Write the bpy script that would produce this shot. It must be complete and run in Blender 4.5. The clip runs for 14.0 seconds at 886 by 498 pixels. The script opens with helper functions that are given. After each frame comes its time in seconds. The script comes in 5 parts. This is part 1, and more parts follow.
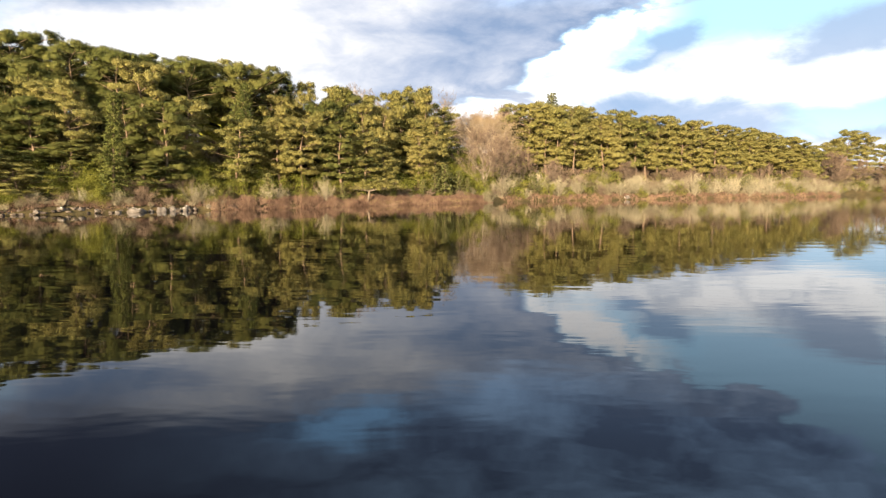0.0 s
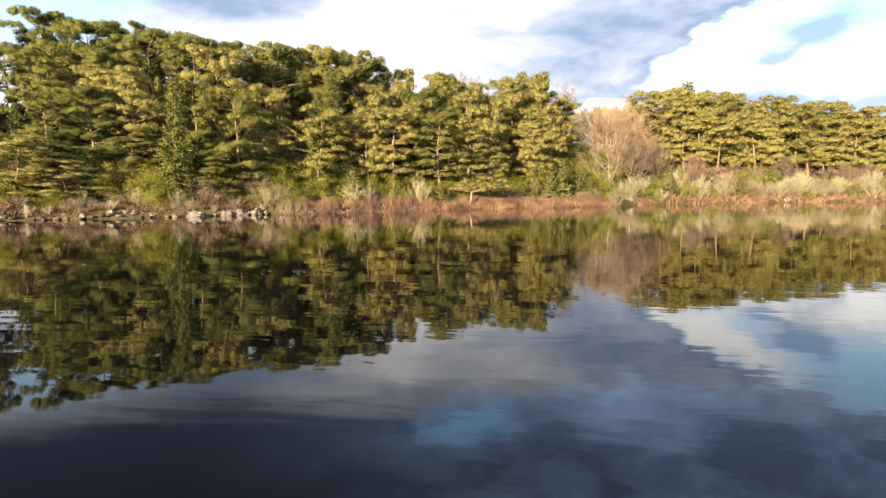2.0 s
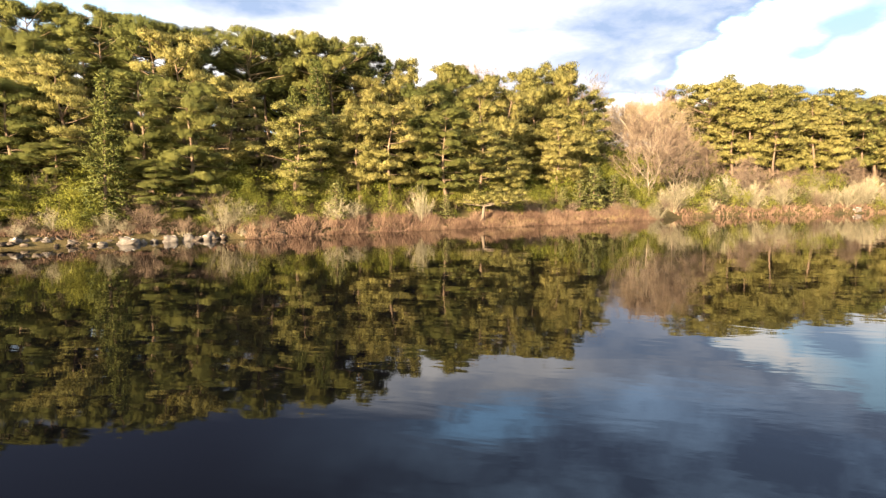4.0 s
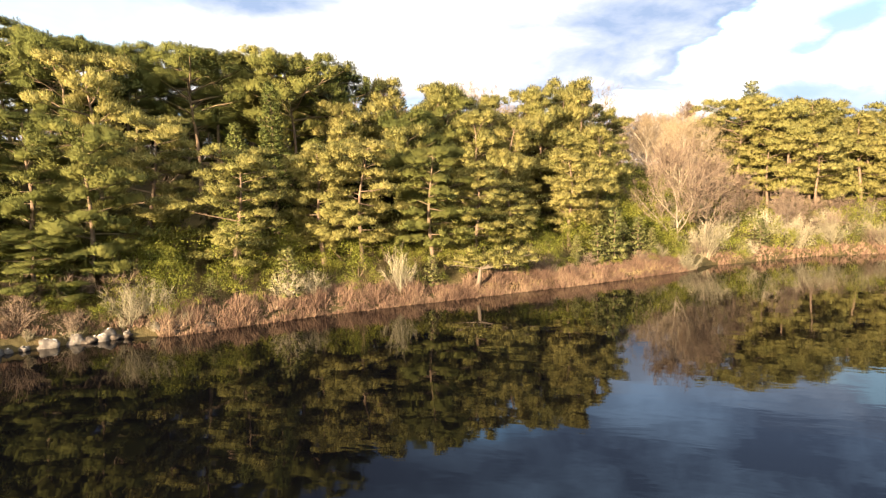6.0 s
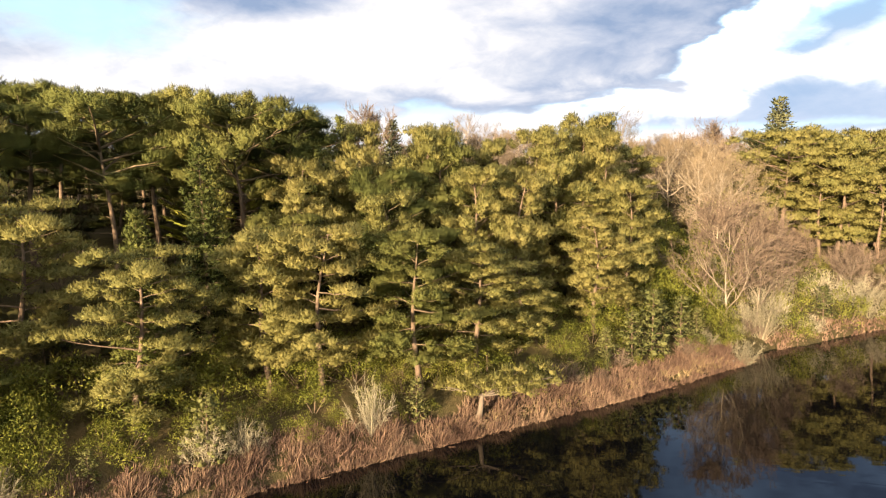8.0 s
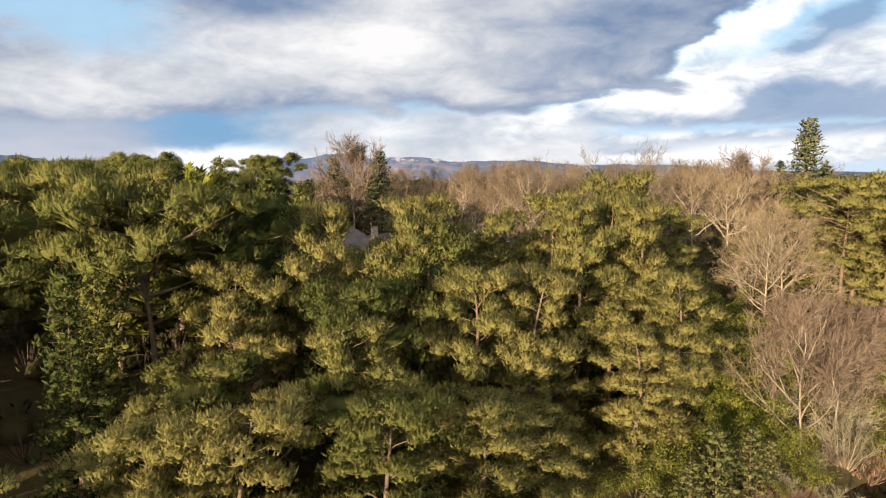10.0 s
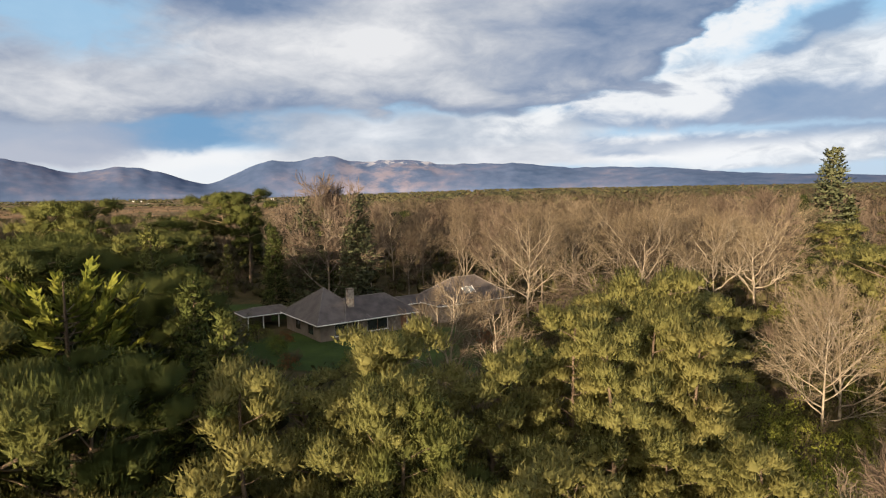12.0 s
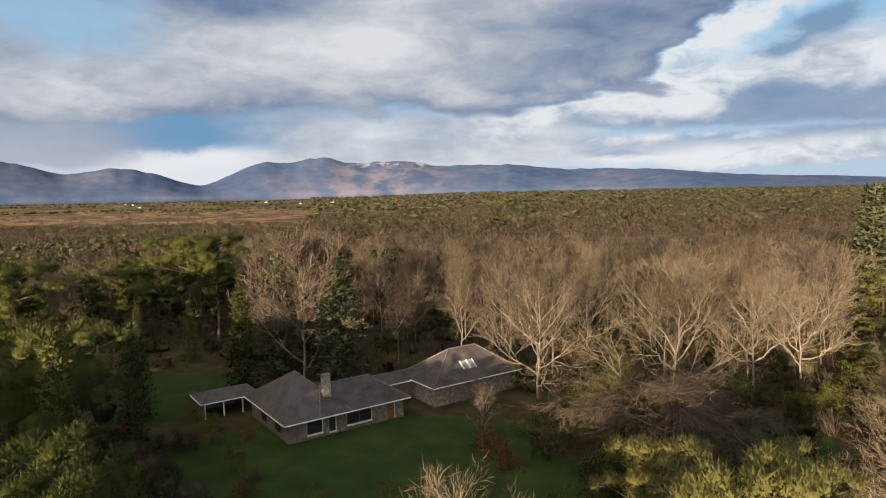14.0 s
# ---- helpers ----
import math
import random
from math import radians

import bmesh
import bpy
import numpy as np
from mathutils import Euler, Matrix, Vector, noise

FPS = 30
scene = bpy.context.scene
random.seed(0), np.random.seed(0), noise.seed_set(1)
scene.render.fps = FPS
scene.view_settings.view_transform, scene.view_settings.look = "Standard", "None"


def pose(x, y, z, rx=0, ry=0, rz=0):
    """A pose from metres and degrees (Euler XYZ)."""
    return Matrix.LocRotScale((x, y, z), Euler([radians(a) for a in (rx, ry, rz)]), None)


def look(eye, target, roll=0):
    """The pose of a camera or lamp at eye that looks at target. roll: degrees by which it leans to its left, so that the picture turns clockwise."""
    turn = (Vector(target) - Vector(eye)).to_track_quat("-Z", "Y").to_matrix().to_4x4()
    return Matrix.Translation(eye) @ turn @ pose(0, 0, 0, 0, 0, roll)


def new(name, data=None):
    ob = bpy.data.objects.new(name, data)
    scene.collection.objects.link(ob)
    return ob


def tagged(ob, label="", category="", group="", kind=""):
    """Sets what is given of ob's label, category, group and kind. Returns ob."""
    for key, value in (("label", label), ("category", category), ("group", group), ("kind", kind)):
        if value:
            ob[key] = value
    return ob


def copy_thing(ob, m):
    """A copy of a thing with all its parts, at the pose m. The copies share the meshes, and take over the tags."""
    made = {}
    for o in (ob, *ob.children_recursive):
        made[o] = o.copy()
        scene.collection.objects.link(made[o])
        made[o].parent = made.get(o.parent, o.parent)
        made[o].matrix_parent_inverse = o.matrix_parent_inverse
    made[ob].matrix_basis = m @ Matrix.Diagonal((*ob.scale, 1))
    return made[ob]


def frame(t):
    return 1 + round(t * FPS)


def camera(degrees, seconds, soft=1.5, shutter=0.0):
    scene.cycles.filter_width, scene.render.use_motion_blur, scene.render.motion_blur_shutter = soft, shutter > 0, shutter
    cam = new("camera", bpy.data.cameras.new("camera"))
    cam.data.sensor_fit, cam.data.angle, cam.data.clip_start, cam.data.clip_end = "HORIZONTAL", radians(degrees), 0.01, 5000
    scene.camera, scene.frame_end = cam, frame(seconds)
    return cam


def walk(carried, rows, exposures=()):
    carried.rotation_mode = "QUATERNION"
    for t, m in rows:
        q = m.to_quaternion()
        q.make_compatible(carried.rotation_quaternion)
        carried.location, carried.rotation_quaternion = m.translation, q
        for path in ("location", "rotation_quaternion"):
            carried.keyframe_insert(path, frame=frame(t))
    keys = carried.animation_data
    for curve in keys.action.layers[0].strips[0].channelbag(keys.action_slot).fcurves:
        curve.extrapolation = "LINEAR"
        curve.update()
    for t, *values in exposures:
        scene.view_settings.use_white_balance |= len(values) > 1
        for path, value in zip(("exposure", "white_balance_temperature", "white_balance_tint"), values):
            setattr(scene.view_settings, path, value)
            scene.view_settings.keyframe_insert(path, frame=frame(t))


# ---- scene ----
cam = camera(68.3, 14.0, soft=1.2)
METRES, EYE, TILT, LEAN, TURN = 130.0, 3.27, -5.37, 0.17, 0.0
ROWS = [
    (0.0, 0.0, 0.0, 0.0, 0.0, 0.0, 0.0),
    (0.5, 0.0015, 0.0374, 0.0022, 2.52, 0.1, -0.22),
    (1.0, 0.0033, 0.0734, 0.005, 5.11, 0.11, -0.47),
    (1.5, 0.0031, 0.1068, 0.0075, 7.47, 0.15, -0.65),
    (2.0, 0.0022, 0.1457, 0.0103, 10.26, 0.2, -0.81),
    (2.5, 0.0015, 0.1778, 0.0141, 11.98, 0.14, -0.95),
    (5.0, -0.0123, 0.3454, 0.0655, 12.38, -0.25, -0.94),
    (5.5, -0.0166, 0.3755, 0.0807, 12.42, -0.31, -0.86),
    (6.0, -0.0221, 0.4109, 0.0993, 12.45, -0.38, -0.76),
    (6.5, -0.0269, 0.4409, 0.1155, 12.49, -0.49, -0.73),
    (7.0, -0.0331, 0.4768, 0.1341, 12.51, -0.51, -0.74),
    (9.5, -0.063, 0.6352, 0.2168, 12.3, -0.42, -0.5),
    (10.0, -0.0692, 0.6677, 0.2354, 12.22, -0.4, -0.44),
    (10.5, -0.0744, 0.695, 0.2515, 12.02, -0.45, -0.44),
    (11.0, -0.0803, 0.7266, 0.2698, 11.81, -0.36, -0.35),
    (11.5, -0.0854, 0.7531, 0.2855, 11.6, -0.31, -0.29),
    (12.0, -0.0915, 0.785, 0.304, 11.35, -0.25, -0.21),
    (12.5, -0.0965, 0.8118, 0.3196, 11.22, -0.22, -0.15),
    (13.0, -0.1028, 0.8436, 0.3381, 11.08, -0.18, -0.13),
    (13.5, -0.1081, 0.8708, 0.3538, 11.01, -0.16, -0.11),
    (14.0, -0.1148, 0.9031, 0.3732, 10.95, -0.22, -0.16),
]
EXPOSURES = [(0.0, 2.75, 6600, 10), (2.5, 3.15, 6850, 11), (5.0, 3.3, 7000, 12), (7.0, 3.12, 7000, 12), (9.5, 2.3, 6550, 10), (11.0, 2.08, 6350, 9), (14.0, 1.78, 6200, 9)]
walk(cam, [(t, pose(0, 0, EYE, TILT, LEAN, TURN) @ pose(METRES * x, METRES * y, METRES * z, 90 + pitch, roll, yaw)) for t, x, y, z, yaw, pitch, roll in ROWS], EXPOSURES)

# ---------------------------------------------------------------- sun and sky
SUN_AZ, SUN_EL = radians(196), radians(9.4)  # clockwise from +y


class Nodes:
    """Short hand for node trees."""

    def __init__(self, tree, fresh=True):
        self.tree = tree
        if fresh:
            tree.nodes.clear()

    def add(self, kind, **values):
        node = self.tree.nodes.new(kind)
        for key, value in values.items():
            setattr(node, key, value)
        return node

    def link(self, a, b):
        self.tree.links.new(a, b)

    def feed(self, socket, value):
        if isinstance(value, bpy.types.NodeSocket):
            self.link(value, socket)
        else:
            socket.default_value = value

    def math(self, op, a, b=0.0, c=0.0, clamp=False):
        node = self.add("ShaderNodeMath", operation=op, use_clamp=clamp)
        for i, v in enumerate((a, b, c)):
            self.feed(node.inputs[i], v)
        return node.outputs[0]

    def mix(self, f, a, b):
        node = self.add("ShaderNodeMix", data_type="RGBA")
        self.feed(node.inputs[0], f)
        self.feed(node.inputs[6], a)
        self.feed(node.inputs[7], b)
        return node.outputs[2]

    def noise(self, vector, scale, detail=4.0, rough=0.55, distortion=0.0):
        node = self.add("ShaderNodeTexNoise")
        if vector is not None:
            self.link(vector, node.inputs["Vector"])
        for key, v in (("Scale", scale), ("Detail", detail), ("Roughness", rough), ("Distortion", distortion)):
            node.inputs[key].default_value = v
        return node.outputs["Fac"]

    def step(self, v, lo, hi):
        node = self.add("ShaderNodeMapRange", interpolation_type="SMOOTHSTEP")
        self.feed(node.inputs[0], v)
        node.inputs[1].default_value, node.inputs[2].default_value = lo, hi
        return node.outputs[0]

    def ramp(self, f, stops):
        node = self.add("ShaderNodeValToRGB")
        self.link(f, node.inputs[0])
        el = node.color_ramp.elements
        while len(el) < len(stops):
            el.new(0.5)
        for e, (p, c) in zip(el, stops):
            e.position, e.color = p, (*c, 1)
        return node.outputs[0]


world = bpy.data.worlds.new("world")
scene.world = world
world.use_nodes = True
n = Nodes(world.node_tree)
sky = n.add("ShaderNodeTexSky", sky_type="NISHITA", sun_disc=False, sun_elevation=SUN_EL, sun_rotation=SUN_AZ)
coord = n.add("ShaderNodeTexCoord").outputs["Generated"]
sep = n.add("ShaderNodeSeparateXYZ")
n.link(coord, sep.inputs[0])
az = n.math("ARCTAN2", sep.outputs[0], sep.outputs[1])          # 0 at +y, to the right positive
el = n.math("ARCSINE", sep.outputs[2])
# billowing cloud: noise over the dome, flattened towards the horizon
flat = n.add("ShaderNodeMapping")
flat.inputs["Scale"].default_value = (1.0, 1.0, 2.3)
flat.inputs["Location"].default_value = (0.35, 0.1, 0.0)
n.link(coord, flat.inputs[0])
big = n.noise(flat.outputs[0], 3.2, 5.0, 0.5, 0.25)
fine = n.noise(flat.outputs[0], 8.5, 8.0, 0.58, 0.35)


def bank(a, e, wa, we, tilt=0.0):
    """A soft oval field in the sky, in degrees."""
    da = n.math("SUBTRACT", az, radians(a))
    de = n.math("SUBTRACT", n.math("SUBTRACT", el, radians(e)), n.math("MULTIPLY", da, tilt))
    qa = n.math("POWER", n.math("ABSOLUTE", n.math("DIVIDE", da, radians(wa))), 2.0)
    qe = n.math("POWER", n.math("ABSOLUTE", n.math("DIVIDE", de, radians(we))), 2.0)
    return n.math("EXPONENT", n.math("MULTIPLY", n.math("ADD", qa, qe), -1.0))


def total(parts):
    out = parts[0]
    for p in parts[1:]:
        out = n.math("ADD", out, p)
    return out


def times(a, k):
    return n.math("MULTIPLY", a, k)


azd, eld = times(az, 57.2958), times(el, 57.2958)
billow = n.math("SUBTRACT", total([times(big, 0.55), times(fine, 0.45)]), 0.5)     # about -0.2 to 0.2
drift = n.math("SUBTRACT", n.noise(flat.outputs[0], 4.3, 6.0, 0.6, 0.0), 0.5)
aw = n.math("ADD", azd, times(drift, 16.0))                     # ragged bearings and heights for the edges of clouds
ew = n.math("ADD", eld, times(billow, 6.0))


def inside(v, lo, hi, soft_lo, soft_hi):
    return n.math("MULTIPLY", n.step(v, lo - soft_lo, lo + soft_lo), n.math("SUBTRACT", 1.0, n.step(v, hi - soft_hi, hi + soft_hi)))


def field(a0, a1, e0, e1, soft=2.5, base=0.35, top=0.8, tilt=0.0):
    """A ragged cloud between two bearings and two heights in degrees: flat below, loose on top."""
    e = n.math("SUBTRACT", ew, times(n.math("SUBTRACT", azd, (a0 + a1) / 2), tilt)) if tilt else ew
    return n.math("MULTIPLY", inside(aw, a0, a1, soft, soft), inside(e, e0, e1, base, top))


def lay(under, mask, tone, k=1.0):
    return n.mix(times(mask, k) if k != 1.0 else mask, under, tone)


# open sky: pale at the horizon, deeper above
clear = n.ramp(times(eld, 1 / 40.0), [(0.0, (0.150, 0.182, 0.215)), (0.15, (0.085, 0.142, 0.195)), (0.38, (0.080, 0.150, 0.215)), (0.60, (0.026, 0.056, 0.108)), (1.0, (0.020, 0.036, 0.066))])
clear = n.mix(0.15, clear, times(sky.outputs[0], 0.04))
WHITE = (0.232, 0.230, 0.228, 1)
bank_tone = n.ramp(n.math("ADD", times(billow, 2.6), 0.34), [(0.0, (0.050, 0.078, 0.122)), (0.5, (0.088, 0.108, 0.142)), (0.95, (0.205, 0.205, 0.208))])
puff_tone = n.ramp(n.math("ADD", times(billow, 2.8), 0.55), [(0.0, (0.082, 0.096, 0.122)), (0.45, (0.135, 0.142, 0.156)), (0.9, (0.225, 0.222, 0.222))])
wisp = n.math("SUBTRACT", n.noise(flat.outputs[0], 19.0, 6.0, 0.6, 0.6), 0.5)
patchy = n.step(billow, -0.16, 0.06)
# white haze along the horizon, a blue strip to the left over it, cumulus in the middle
dome = lay(clear, n.step(total([times(bank(-12, 2.6, 60, 1.2), 0.85), times(billow, 3.0)]), 0.3, 0.8), WHITE)
dome = lay(dome, field(-40, -20, 3.5, 6.4, 3.0, 0.6, 0.6), (0.044, 0.086, 0.138, 1), 0.9)
dome = lay(dome, field(-70, -36, 2.2, 8.0, 4.0, 0.6, 1.0), (0.105, 0.112, 0.135, 1), 0.85)
dome = lay(dome, field(-38, -27, 0.2, 3.2, 2.5, 0.4, 0.6), WHITE, 0.85)
dome = lay(dome, field(-26, 2, 1.9, 6.2, 3.0, 0.35, 0.7), puff_tone, 0.9)
# the break to the right: white heads over flat grey banks
heads = n.ramp(n.math("ADD", total([times(billow, 3.2), times(wisp, 1.2)]), 0.62), [(0.0, (0.092, 0.108, 0.136)), (0.4, (0.150, 0.158, 0.172)), (0.75, (0.236, 0.234, 0.232))])
dome = lay(dome, field(3, 40, 6.6, 11.0, 3.0, 0.6, 1.4), heads, 0.92)
dome = lay(dome, n.math("MULTIPLY", field(4, 22, 9.6, 12.6, 2.0, 0.6, 0.8, 0.18), patchy), (0.088, 0.156, 0.215, 1), 0.6)
dome = lay(dome, field(-1.5, 27, 4.7, 7.5, 2.5, 0.35, 0.7, -0.03), bank_tone)
dome = lay(dome, field(1, 40, 2.7, 4.2, 2.5, 0.3, 0.4), bank_tone, 0.85)
dome = lay(dome, field(15.0, 20.5, 9.8, 12.0, 1.2, 0.45, 0.5, 0.34), (0.058, 0.088, 0.132, 1), 0.9)
dome = lay(dome, field(28, 36, 9.6, 12.6, 1.6, 0.5, 0.5, 0.1), (0.070, 0.092, 0.128, 1), 0.9)
dome = lay(dome, field(9, 60, 0.9, 3.4, 3.0, 0.4, 0.7), heads, 0.9)
# the great cloud: a level base that climbs to the right
swell = n.math("SUBTRACT", n.noise(flat.outputs[0], 2.3, 3.0, 0.5, 0.0), 0.5)
base = n.math("ADD", 5.7, times(n.math("MAXIMUM", n.math("ADD", azd, 5.0), 0.0), 0.345))
ragged = n.math("ADD", 1.0, times(n.step(azd, -10.0, 12.0), 1.1))
above = n.math("SUBTRACT", n.math("ADD", eld, n.math("MULTIPLY", n.math("ADD", times(billow, 6.5), times(swell, 7.0)), ragged)), base)
rim = n.math("MULTIPLY", inside(above, -2.2, -0.1, 0.9, 0.4), inside(azd, -8.0, 18.0, 3.0, 3.0))
dome = lay(dome, n.math("MULTIPLY", rim, n.step(n.math("ADD", billow, times(wisp, 0.35)), -0.13, 0.05)), WHITE, 0.95)
great = n.step(above, -0.35, 0.5)
hole = n.math("MULTIPLY", field(-60, -34.5, 10.2, 15.4, 3.0, 1.2, 1.0), n.step(billow, -0.14, 0.04))
great = n.math("MULTIPLY", great, n.math("SUBTRACT", 1.0, times(hole, 0.85)))
under = n.math("SUBTRACT", 1.0, n.step(above, 0.1, 2.0))
body = total([times(billow, 2.2), times(wisp, 0.45), times(bank(-20, 9.9, 15, 3.4), 0.26), times(bank(-14, 14.4, 10, 3.2), 0.16), times(bank(-40, 9.0, 9, 3.0), 0.20), times(under, -0.26), times(bank(6, 13.2, 10, 4.2, 0.25), -0.40), times(bank(-28, 15.2, 7, 1.5), -0.6)])
grey = n.ramp(n.math("ADD", body, 0.45), [(0.0, (0.046, 0.064, 0.098)), (0.3, (0.082, 0.095, 0.122)), (0.6, (0.132, 0.137, 0.150)), (1.0, (0.210, 0.206, 0.205))])
deep = n.mix(n.step(azd, -34.0, 14.0), (0.013, 0.017, 0.030, 1), n.ramp(n.math("ADD", times(billow, 3.4), 0.5), [(0.15, (0.034, 0.052, 0.090)), (0.85, (0.105, 0.165, 0.255))]))
grey = n.mix(n.step(n.math("ADD", n.math("ADD", eld, times(billow, 9.0)), times(bank(-14, 16.5, 11, 3.5), -4.2)), 14.4, 18.5), grey, deep)
grey = n.mix(n.math("MULTIPLY", n.step(eld, 16.0, 17.6), n.step(n.math("MULTIPLY", bank(-8, 19.8, 8, 2.6), n.math("ADD", times(billow, 4.0), 0.8)), 0.2, 0.8)), grey, (0.075, 0.150, 0.25, 1))
dome = n.mix(great, dome, grey)
# lighter broken cloud overhead
dome = n.mix(n.step(eld, 33.0, 62.0), dome, n.ramp(n.math("ADD", times(billow, 2.4), 0.5), [(0.1, (0.026, 0.040, 0.066)), (0.9, (0.085, 0.090, 0.100))]))
# the sky is brighter round the low sun
toward = n.add("ShaderNodeVectorMath", operation="DOT_PRODUCT")
n.link(coord, toward.inputs[0])
toward.inputs[1].default_value = (math.sin(SUN_AZ), math.cos(SUN_AZ), 0.3)
glow = n.math("MULTIPLY", n.step(toward.outputs["Value"], 0.0, 1.0), 0.62)
dome = n.mix(glow, dome, (0.80, 0.72, 0.60, 1))
bg = n.add("ShaderNodeBackground")
n.link(dome, bg.inputs[0])
bg.inputs[1].default_value = 1.03
n.link(bg.outputs[0], n.add("ShaderNodeOutputWorld").inputs[0])

sun = new("sun", bpy.data.lights.new("sun", "SUN"))
sun.data.energy, sun.data.angle, sun.data.color = 4.45, radians(0.6), (1.0, 0.775, 0.51)
sun_way = Vector((math.sin(SUN_AZ) * math.cos(SUN_EL), math.cos(SUN_AZ) * math.cos(SUN_EL), math.sin(SUN_EL)))
sun.matrix_world = look(sun_way * 200, (0, 0, 0))


# ---------------------------------------------------------------- materials
def surface(name, stops, scale=1.0, rough=0.8, bump=0.0, bump_scale=None, coord="Object", island=0.0, tree=0.0, through_light=0.0, spec=0.2, fine_scale=0.0, gaps=0.0):
    """Colours laid by noise at two scales; island and tree: how far single pieces and whole things vary; gaps: how much of a spray is open."""
    m = bpy.data.materials.new(name)
    m.use_nodes = True
    k = Nodes(m.node_tree)
    tc = k.add("ShaderNodeTexCoord").outputs[coord]
    f = k.noise(tc, scale, 5.0, 0.6)
    if fine_scale:
        f = k.math("ADD", k.math("MULTIPLY", f, 0.6), k.math("MULTIPLY", k.noise(tc, fine_scale, 4.0, 0.6), 0.4))
    f = k.math("ADD", k.math("MULTIPLY", k.math("SUBTRACT", f, 0.5), 1.7), 0.5)
    if island:
        f = k.math("ADD", f, k.math("MULTIPLY", k.math("SUBTRACT", k.add("ShaderNodeNewGeometry").outputs["Random Per Island"], 0.5), island))
    if tree:
        f = k.math("ADD", f, k.math("MULTIPLY", k.math("SUBTRACT", k.add("ShaderNodeObjectInfo").outputs["Random"], 0.5), tree))
    colour = k.ramp(f, stops)
    b = k.add("ShaderNodeBsdfPrincipled")
    k.link(colour, b.inputs["Base Color"])
    b.inputs["Roughness"].default_value = rough
    b.inputs["Specular IOR Level"].default_value = spec
    if bump:
        bn = k.add("ShaderNodeBump")
        bn.inputs["Strength"].default_value = bump
        bn.inputs["Distance"].default_value = 0.1
        k.link(k.noise(tc, bump_scale or scale * 6, 6.0, 0.65), bn.inputs["Height"])
        k.link(bn.outputs[0], b.inputs["Normal"])
    out = k.add("ShaderNodeOutputMaterial")
    if through_light:
        tr = k.add("ShaderNodeBsdfTranslucent")
        k.link(colour, tr.inputs[0])
        mx = k.add("ShaderNodeMixShader")
        mx.inputs[0].default_value = through_light
        k.link(b.outputs[0], mx.inputs[1])
        k.link(tr.outputs[0], mx.inputs[2])
        last = mx.outputs[0]
        if gaps:
            open_mix = k.add("ShaderNodeMixShader")
            open_mix.inputs[0].default_value = gaps
            k.link(last, open_mix.inputs[1])
            k.link(k.add("ShaderNodeBsdfTransparent").outputs[0], open_mix.inputs[2])
            last = open_mix.outputs[0]
        k.link(last, out.inputs[0])
    else:
        k.link(b.outputs[0], out.inputs[0])
    return m


M_PINE = surface("pine_needles", [(0.1, (0.172, 0.170, 0.058)), (0.5, (0.218, 0.203, 0.071)), (0.9, (0.256, 0.228, 0.084))], 0.45, 0.75, island=0.15, tree=0.45, through_light=0.55, spec=0.04, gaps=0.31)
M_PINE_GREEN = surface("green_pine_needles", [(0.1, (0.072, 0.084, 0.026)), (0.5, (0.112, 0.119, 0.036)), (0.9, (0.154, 0.149, 0.048))], 0.45, 0.75, island=0.2, tree=0.7, through_light=0.45, spec=0.04, gaps=0.31)
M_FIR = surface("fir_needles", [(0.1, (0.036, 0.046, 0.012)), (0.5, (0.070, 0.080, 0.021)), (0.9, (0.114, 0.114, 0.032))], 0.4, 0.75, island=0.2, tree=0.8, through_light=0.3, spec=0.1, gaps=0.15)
M_YOUNG = surface("young_fir_needles", [(0.1, (0.055, 0.064, 0.022)), (0.5, (0.10, 0.104, 0.037)), (0.9, (0.15, 0.145, 0.055))], 0.8, 0.75, island=0.2, tree=0.4, through_light=0.35, spec=0.1, gaps=0.15)
M_SPRUCE = surface("grey_spruce_needles", [(0.1, (0.042, 0.050, 0.026)), (0.5, (0.075, 0.080, 0.040)), (0.9, (0.12, 0.118, 0.060))], 0.4, 0.75, island=0.2, through_light=0.1, spec=0.1)
M_CYPRESS = surface("golden_cypress", [(0.1, (0.066, 0.084, 0.014)), (0.5, (0.145, 0.152, 0.024)), (0.9, (0.225, 0.215, 0.040))], 0.5, 0.75, island=0.3, through_light=0.35, spec=0.1)
M_LAUREL = surface("shrub_leaves", [(0.1, (0.076, 0.090, 0.017)), (0.5, (0.156, 0.166, 0.030)), (0.9, (0.210, 0.206, 0.046))], 0.5, 0.65, island=0.25, tree=0.45, through_light=0.4, spec=0.08, gaps=0.25)
M_DARKLEAF = surface("dark_hedge_leaves", [(0.1, (0.022, 0.024, 0.010)), (0.5, (0.044, 0.044, 0.017)), (0.9, (0.080, 0.066, 0.028))], 0.5, 0.7, island=0.3, tree=0.8, through_light=0.3, spec=0.08)
M_GREYLEAF = surface("grey_leaves", [(0.1, (0.045, 0.048, 0.032)), (0.5, (0.088, 0.088, 0.061)), (0.9, (0.145, 0.141, 0.102))], 0.5, 0.7, island=0.4, tree=0.4, through_light=0.2, spec=0.15)
M_RUSSET = surface("russet_leaves", [(0.1, (0.08, 0.03, 0.012)), (0.5, (0.17, 0.07, 0.03)), (0.9, (0.28, 0.13, 0.05))], 0.5, 0.8, island=0.5, tree=0.3, through_light=0.15)
M_BARK = surface("pine_bark", [(0.1, (0.045, 0.032, 0.023)), (0.5, (0.092, 0.064, 0.044)), (0.9, (0.15, 0.110, 0.078))], 1.5, 0.9, 0.6, 9.0)
